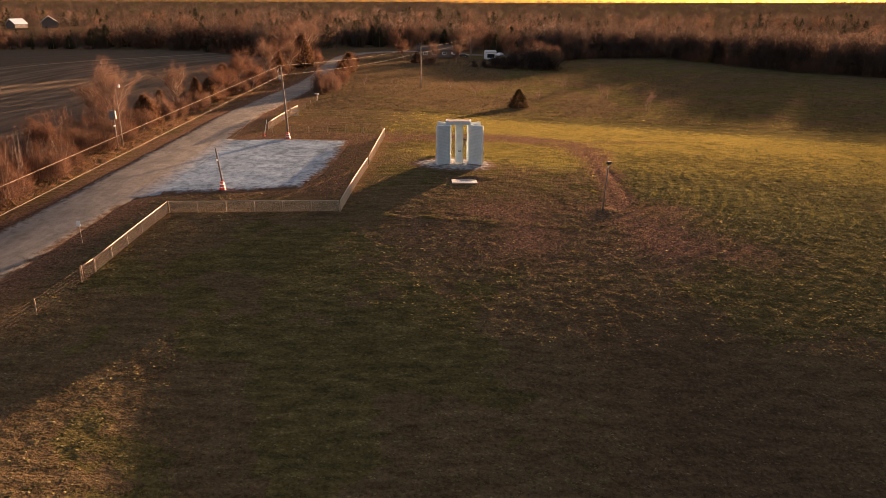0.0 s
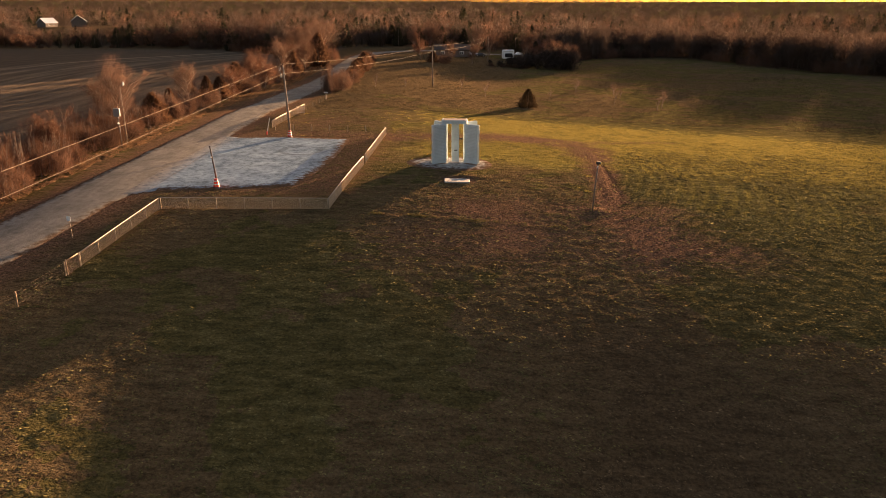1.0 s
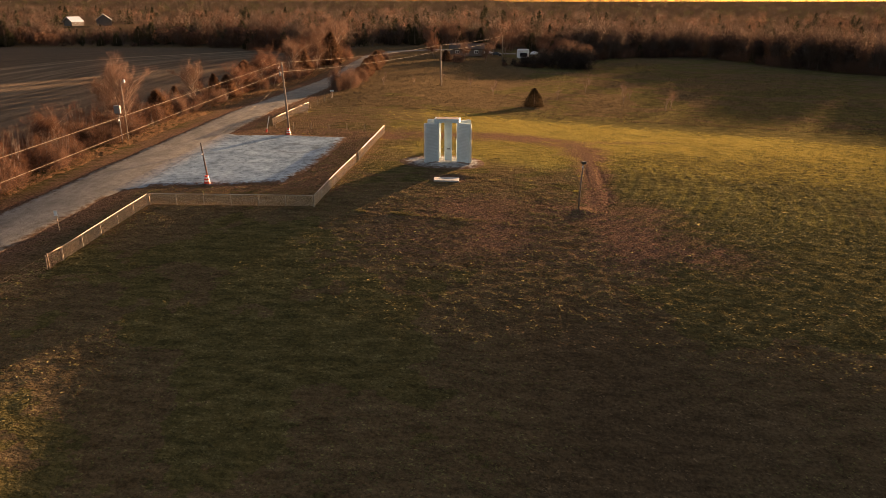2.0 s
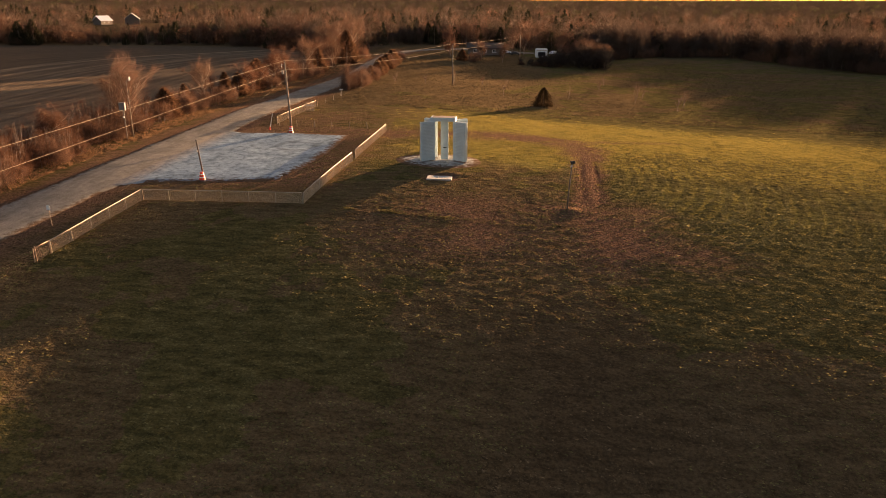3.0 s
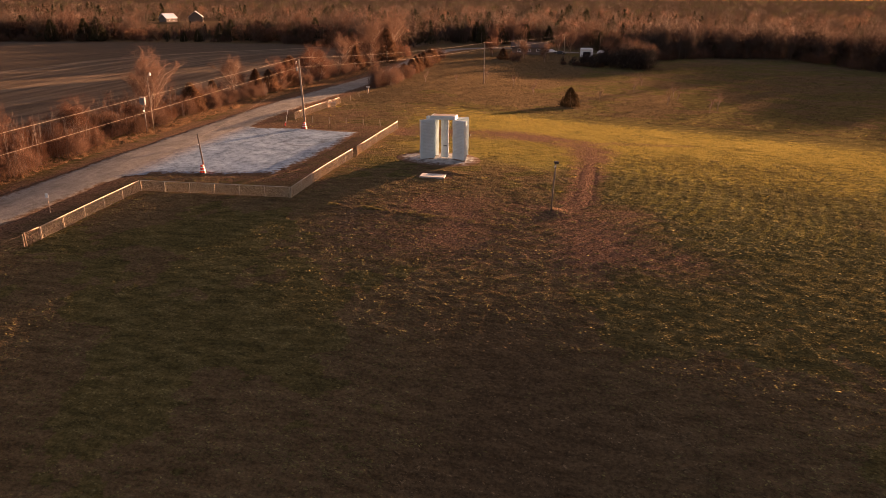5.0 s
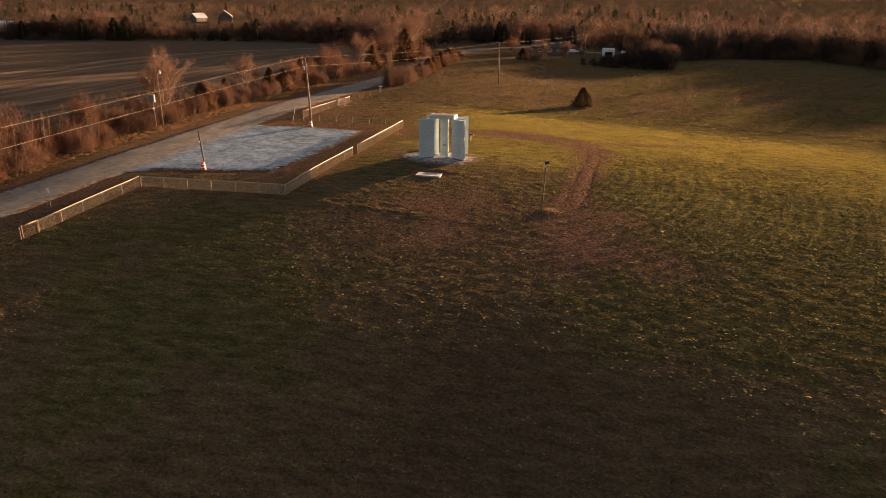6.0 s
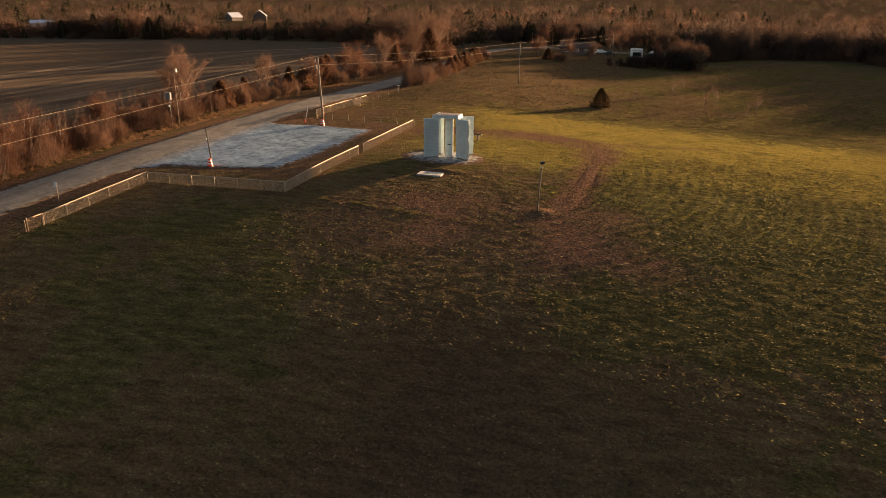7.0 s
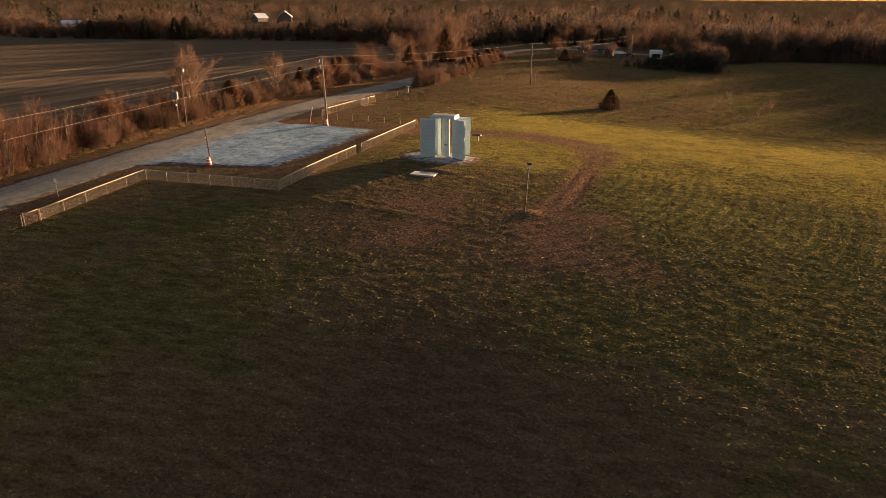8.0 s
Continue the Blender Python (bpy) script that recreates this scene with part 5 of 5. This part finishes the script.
def clear(p):
    """No trees on the house plots or the lane to them."""
    keep = np.ones(len(p), dtype=bool)
    for hx, hy in HOUSES:
        keep &= ~((np.abs(p[:, 0] - hx * (p[:, 1] / hy)) < 17) & (p[:, 1] > hy - 34) & (p[:, 1] < hy + 22))
    return keep


for name, mat, n, x0, x1, d0, d1, h, wide, per, seed, cone, label in (
    ("woods", CROWN_RED, 300, -440, 330, 25, 110, 11.5, 6.2, 540, 31, False, "leafless russet woods beyond the fields"),
    ("woods", CROWN_RED, 190, -440, -56, 3, 44, 9.5, 4.6, 900, 30, False, "low russet thickets beyond the field"),
    ("woods", CROWN_GREY, 330, -440, 330, 25, 110, 12.5, 6.0, 540, 32, False, "leafless grey-brown woods beyond the fields"),
    ("woods", NEEDLE, 330, -440, 330, 25, 110, 10.0, 2.8, 220, 33, True, "dark evergreens among the far woods"),
    ("woods", CROWN_GREY, 380, 42, 330, 0, 70, 13.5, 6.0, 500, 37, False, "dense leafless woods on the east side of the pasture"),
    ("woods", EVERGREEN, 300, -280, 60, 8, 130, 9.5, 4.6, 420, 35, False, "dark rounded evergreens in the far woods"),
    ("woods", EVERGREEN, 420, -900, 800, 120, 700, 10.5, 6.0, 240, 45, False, "dark evergreen stands in the distance"),
    ("woods", CROWN_RED, 560, -900, 800, 90, 800, 11.5, 7.5, 300, 41, False, "leafless russet woods in the distance"),
    ("woods", CROWN_GREY, 620, -900, 800, 90, 800, 12.5, 7.5, 300, 42, False, "leafless grey-brown woods in the distance"),
    ("woods", NEEDLE, 450, -900, 800, 60, 700, 11.5, 4.2, 140, 43, True, "dark pines in the distance"),
    ("woods", CROWN_GREY, 5200, -2600, 2600, 700, 3200, 12.0, 7.5, 45, 51, False, "leafless woods near the horizon"),
    ("woods", PINE, 3000, -2600, 2600, 700, 3200, 11.0, 7.0, 45, 52, False, "pine woods near the horizon"),
):
    p, rng = scatter(n, x0, x1, d0, d1, seed, 1.4 if d1 > 400 else 1.0)
    p = p[clear(p)]
    m = len(p)
    size = rng.uniform(0.5, 1.3, m) * house_gap(p[:, 0], p[:, 1])
    woods(name, p, size * h, size * rng.uniform(0.75, 1.25, m) * wide, mat, label, per, seed, cone, 1 if seed == 30 or d1 > 900 else 3, 3.2 if seed == 30 else 1.0)


# ---- grass ----
def sward(n, box_m, rng, power=1.5, keep=None, even=0.0):
    """Places in the pasture where grass grows: not on gravel, little on bare soil, thicker on hummocks and swaths."""
    x0, x1, y0, y1 = box_m
    x, y = rng.uniform(x0, x1, n), y0 + (y1 - y0) * rng.random(n) ** power
    ok = np.hypot(x - MON[0], y - MON[1] + 1) > 5.4
    ok &= ~inside(x, y, LOT_EDGE) & (np.abs(x - road_x(y)) > 3.3)
    ok &= (np.abs(x - plaque_at[0]) > 1.5) | (np.abs(y - plaque_at[1]) > 0.85)
    ok &= rng.random(n) > 1.9 * np.clip(clay_amount(x, y) - 0.3, 0, 0.5)
    ok &= rng.random(n) < even + 0.15 + 1.1 * np.clip(clumps(x, y) / 0.028 - 0.25, 0, 1)
    r = np.hypot(x - MON[0], y - MON[1])
    rows = step(r, 17, 24) * (1 - step(r, 46, 60)) * (1 - step(y + 0.25 * x, 94, 106)) * step(x, 8, 22) * (1 - 0.6 * step(-y, -64, -50))
    ok &= rng.random(n) < 1 - 0.72 * rows + 2.0 * mown_rings(x, y)
    # few tussocks where the slope's shade is painted on the ground
    ok &= rng.random(n) < 1 - 0.75 * slope_shade(x, y)
    if keep is not None:
        ok &= keep(x, y)
    return x[ok], y[ok]


def green_tint(me, x, y):
    me.attributes.new("green", "FLOAT", "POINT").data.foreach_set("value", (green_amount(x, y) + 0.16).astype(np.float32))


def mounds(name, n, box_m, radius, height, label, mat, seed, keep=None, power=1.2, soft=0.75, even=0.0):
    """Low matted tussocks: ragged little caps with soft shading, sunk into the ground at the rim."""
    rng = np.random.default_rng(seed)
    x, y = sward(n, box_m, rng, power, keep, even)
    m, k = len(x), 6
    big = rng.uniform(0.45, 1.4, (m, 1))
    turn = rng.uniform(0, 2 * np.pi, (m, 1)) + 2 * np.pi * (np.arange(k) + rng.uniform(-0.25, 0.25, (m, k))) / k
    r = radius * big * rng.uniform(0.6, 1.35, (m, k))
    lie = rng.normal(-0.15, 0.45, (m, 1))
    along, over = r * np.cos(turn) * rng.uniform(1.1, 2.0, (m, 1)), r * np.sin(turn) * 0.9
    rx, ry = x[:, None] + along * np.cos(lie) - over * np.sin(lie), y[:, None] + along * np.sin(lie) + over * np.cos(lie)
    top = np.stack([x + rng.normal(0, 0.03, m), y + rng.normal(0, 0.03, m), land(x, y) + clumps(x, y) + height * big[:, 0] * rng.uniform(0.6, 1.3, m)], -1)
    rim = np.stack([rx, ry, land(rx, ry) + clumps(rx, ry) * 0.6 - 0.02], -1)
    verts = np.concatenate([top[:, None], rim], 1)
    up = np.concatenate([rng.normal(0, 0.35, (m, 1, 2)), np.ones((m, 1, 1))], -1)
    side = np.stack([np.cos(turn), np.sin(turn), np.full((m, k), soft)], -1)
    nor = np.concatenate([up, side], 1)
    nor /= np.linalg.norm(nor, axis=-1, keepdims=True)
    fan = np.array([(0, 1 + i, 1 + (i + 1) % k) for i in range(k)])
    tris = (fan[None] + (np.arange(m) * (k + 1))[:, None, None]).reshape(-1, 3)
    me = mesh_of(name, verts.reshape(-1, 3), tris, mat, nor.reshape(-1, 3))
    green_tint(me, verts[..., 0].ravel(), verts[..., 1].ravel())
    return tagged(new(name, me), label, "grass", "", "stuff")


def tufts(name, n, box_m, height, label, mat, seed, keep=None, lean=0.6, wide=0.035, blades=4, sprawl=0.05, even=0.0, soft=0.0):
    """Tufts, each a fan of tapering blades."""
    rng = np.random.default_rng(seed)
    x, y = sward(n, box_m, rng, 1.5, keep, even)
    m = len(x)
    big = rng.uniform(0.5, 1.5, (m, 1))
    spot = rng.normal(0, sprawl, (m, blades, 2))
    root = np.stack([x, y, land(x, y) + clumps(x, y) * 0.6 - 0.02], -1)[:, None, :] + np.concatenate([spot, np.zeros((m, blades, 1))], -1)
    h = height * big * rng.uniform(0.6, 1.3, (m, blades))
    d = np.concatenate([rng.normal(0, lean, (m, blades, 2)), np.ones((m, blades, 1))], -1)
    tip = root + d * h[..., None]
    side = np.stack([rng.normal(size=(m, blades)), rng.normal(size=(m, blades)), np.zeros((m, blades))], -1)
    side /= np.linalg.norm(side, axis=-1, keepdims=True)
    w = wide * rng.uniform(0.6, 1.5, (m, blades, 1))
    tri = np.stack([root - side * w, root + side * w, tip], 2).reshape(-1, 3)
    up = np.concatenate([rng.normal(0, soft, (m * blades, 2)), np.ones((m * blades, 1))], -1)
    me = tri_mesh(name, tri, mat, 3, np.repeat(up / np.linalg.norm(up, axis=1)[:, None], 3, 0) if soft else None)
    green_tint(me, tri[:, 0], tri[:, 1])
    return tagged(new(name, me), label, "grass", "", "stuff")


def rng_keep(x, y, a, b):
    """Thins a sward out towards both ends of a strip."""
    return soft_noise(x, y, 0.7, 21) < step(y, a, a + 14) * (1 - step(y, b - 16, b)) + 0.1


mounds("tussock_grass", 340000, (-30, 74, 16, 134), 0.10, 0.022, "coarse matted tussocks of half-dry pasture grass", MATTED, 63, None, 1.2, 0.9)
mounds("near_grass", 170000, (-12, 66, 30, 84), 0.085, 0.018, "dense half-dry tussocks on the near slope", MATTED, 67, None, 1.2, 1.3)
mounds("green_tussock", 52000, (12, 64, 60, 104), 0.135, 0.035, "springy green tussocks beside the wheel track", MATTED, 66, lambda x, y: (soft_noise(x, y, 0.9, 77) < 0.1 + step(x, 14, 24) * step(y, 60, 68) * (1 - step(y, 92, 104))) & (clay_amount(x, y) < 0.45), 1.0, 1.0, 0.3)
tufts("grass", 210000, (-30, 72, 16, 134), 0.05, "short winter pasture grass, green and straw", GRASS, 61, None, 1.4, 0.028, 3, 0.08)
tufts("crest_grass", 560000, (-26, 90, 76, 142), 0.05, "sunlit yellow-green grass on the crest of the hill", SUNLIT_GRASS, 65, lambda x, y: rng_keep(x, y, 84 - 0.1 * x, 138 - 0.22 * x) & (soft_noise(x, y, 1.1, 25) < step(x, -14, 12) + 0.12), 0.9, 0.024, 3, 0.13, 0.35, 1.0)
tufts("mown_edge", 42000, (-6, 13, 63, 67.5), 0.10, "paler longer grass left along the edge of the mowing", GRASS, 68, lambda x, y: np.abs(y - np.interp(x, [-5, 0, 6, 9, 12.5], [66, 65.4, 64.8, 64.4, 64.1])) < 0.1 + 0.9 * soft_noise(x, y, 1.5, 69) ** 2, 0.8, 0.016, 3, 0.08)
tufts("bunch_grass", 70000, (-26, 120, 134, 300), 0.2, "rough tan grass in the back pasture", RANK, 64, lambda x, y: (soft_noise(x, y, 0.9, 13) < 0.15 + soft_noise(x, y, 16, 12)) & (np.abs(x - road_x(y)) > 9), 0.8, 0.06, 4, 0.12)
tufts("verge_grass", 170000, (-52, -38.6, 20, 260), 0.19, "long dry tan grass on the road verge", DRY, 62, lambda x, y: (road_x(y) - x > 6.4 + 0.8 * soft_noise(x, y, 3, 71)) & (road_x(y) - x < 10.5), 0.7, 0.022)


# ---- buildings and vehicles far off ----
METAL_ROOF = simple("pale_metal_roof", (0.62, 0.66, 0.72), 0.5, 0.2, 0.12, 0.5)
SIDING = simple("pale_siding", (0.62, 0.58, 0.52), 0.75, 0, 0.15, 0.8)
DARK_SIDING = simple("dark_siding", (0.13, 0.10, 0.08), 0.8, 0, 0.25, 0.8)
SHINGLE = simple("worn_shingles", (0.055, 0.045, 0.036), 1.0, 0, 0.25, 1.2)
GLASS = simple("dark_window", (0.02, 0.022, 0.025), 0.12, 0, 0.2)
TYRE = simple("tyre_rubber", (0.02, 0.02, 0.02), 0.85, 0, 0.2)


def gable_house(name, x, y, size, eave, ridge, turn, wall_mat, roof_mat, label, windows=3, category="house"):
    w, d = size
    h = thing(name, (x, y, gz(x, y) - 0.1), label, category, "", turn)
    for sx, sy, cx, cy in ((w, 0.2, 0, -d / 2), (w, 0.2, 0, d / 2), (0.2, d - 0.4, -w / 2 + 0.1, 0), (0.2, d - 0.4, w / 2 - 0.1, 0)):
        part("wall", Shape().box((cx, cy, eave / 2), (sx, sy, eave)), wall_mat, h)
    for s in (-1, 1):
        part("gable", Shape().add([(s * w / 2, -d / 2, eave), (s * w / 2, d / 2, eave), (s * w / 2, 0, ridge), (s * (w / 2 - 0.2), -d / 2, eave), (s * (w / 2 - 0.2), d / 2, eave), (s * (w / 2 - 0.2), 0, ridge)],
                                  [(0, 1, 2), (3, 5, 4), (0, 2, 5, 3), (1, 4, 5, 2), (0, 3, 4, 1)]), wall_mat, h)
        o = 0.6
        fall = (ridge - eave) * o / (d / 2)
        part("roof", Shape().add([(-w / 2 - o, s * (d / 2 + o), eave - fall), (w / 2 + o, s * (d / 2 + o), eave - fall), (w / 2 + o, 0, ridge), (-w / 2 - o, 0, ridge),
                                  (-w / 2 - o, s * (d / 2 + o), eave - fall + 0.2), (w / 2 + o, s * (d / 2 + o), eave - fall + 0.2), (w / 2 + o, 0, ridge + 0.2), (-w / 2 - o, 0, ridge + 0.2)],
                                 [(0, 1, 2, 3), (7, 6, 5, 4), (0, 4, 5, 1), (1, 5, 6, 2), (2, 6, 7, 3), (3, 7, 4, 0)]), roof_mat, h)
    for k in range(windows):
        cx = (k - (windows - 1) / 2) * w / (windows + 0.5)
        win = part("window", Shape().box((cx, -d / 2 - 0.12, eave * 0.58), (1.5, 0.08, 1.1)), WHITE, h, "white window frame")
        for s in (-1, 1):
            part("pane", Shape().box((cx + s * 0.34, -d / 2 - 0.165, eave * 0.58), (0.56, 0.03, 0.86)), GLASS, win)
    if windows:
        part("door", Shape().box((w * 0.42, -d / 2 - 0.12, 1.05), (1.0, 0.06, 2.1)), wall_mat, h)
    return h


gable_house("ranch_house", -3.2, 290, (13, 7.5), 2.7, 4.4, 0, DARK_SIDING, SHINGLE, "low dark ranch house with white-framed windows", 3)
gable_house("far_house", *HOUSES[0], (11, 9), 3.4, 6.8, 70, DARK_SIDING, METAL_ROOF, "far house with a pale blue metal roof", 2)
gable_house("far_house", *HOUSES[1], (13, 11), 4.6, 8.8, 118, DARK_SIDING, METAL_ROOF, "far house with a bright metal roof", 2)
gable_house("barn", *HOUSES[2], (30, 10), 3.0, 5.0, 40, SIDING, METAL_ROOF, "long low barn with a pale metal roof", 0, "barn")


def camper(x, y, turn):
    c = thing("camper_trailer", (x, y, gz(x, y)), "white camper trailer with a dark front window", "trailer", "", turn)
    body = part("body", Shape().box((0, 0, 2.2), (4.6, 2.4, 3.4), bevel=0.3), WHITE, c)
    part("window", Shape().box((0, -1.22, 1.85), (2.9, 0.06, 1.5), bevel=0.02), GLASS, body)
    part("stripe", Shape().box((0, -1.215, 3.2), (4.0, 0.04, 0.25)), GALVANISED, body)
    part("door", Shape().box((1.75, -1.22, 1.5), (0.6, 0.05, 1.7)), SIDING, body)
    for s in (-1, 1):
        part("wheel", Shape().tube([(s * 0.6, -1.15, 0.35), (s * 0.6, -0.9, 0.35)], 0.35, 14), TYRE, c)
    part("tow_bar", Shape().tube([(-2.2, 0, 0.6), (-3.4, 0, 0.5)], 0.07, 6), DARK_METAL, c)
    return c


camper(18.9, 292, 8)


def car(x, y, turn, paint, label):
    c = thing("car", (x, y, gz(x, y) + 0.02), label, "car", "cars in the farmyard", turn)
    prof = [(-2.2, 0.35), (-2.25, 0.75), (-1.5, 0.92), (-0.9, 1.42), (0.6, 1.45), (1.3, 0.98), (2.1, 0.88), (2.2, 0.4)]
    n = len(prof)
    body = part("body", Shape().add([(px, s * (0.86 if pz < 1 else 0.68), pz) for s in (-1, 1) for px, pz in prof], [tuple(range(n - 1, -1, -1)), tuple(range(n, 2 * n))] + [(k, (k + 1) % n, n + (k + 1) % n, n + k) for k in range(n)]), paint, c)
    for s in (-1, 1):
        part("side_window", Shape().add([(-0.8, s * 0.80, 1.0), (0.95, s * 0.80, 1.0), (0.5, s * 0.72, 1.36), (-0.75, s * 0.72, 1.36)], [(0, 1, 2, 3)]), GLASS, body)
        for wx in (-1.35, 1.35):
            wheel = part("wheel", Shape().tube([(wx, s * 0.9, 0.33), (wx, s * 0.68, 0.33)], 0.33, 14), TYRE, c)
            part("rim", Shape().tube([(wx, s * 0.91, 0.33), (wx, s * 0.86, 0.33)], 0.19, 10), GALVANISED, wheel)
    return c


car(4.6, 306, 20, WHITE, "white car parked in the farmyard")
car(8.4, 303, 160, DARK_METAL, "dark car parked in the farmyard")
car(1.0, 309, 15, SIDING, "pale car parked in the farmyard")
car(25.0, 322, 60, WHITE, "white car parked by the trees")

bench_at = (2.9, 98.8)
bench = thing("bench", (*bench_at, gz(*bench_at)), "low dark bench on one thick leg", "bench")
part("seat", Shape().box((0, 0, 0.85), (1.2, 0.7, 0.2), 0, -14, 0.03), DARK_METAL, bench)
part("leg", Shape().box((0.15, 0, 0.36), (0.2, 0.3, 0.84), bevel=0.02), POLE_WOOD, bench, "weathered leg")
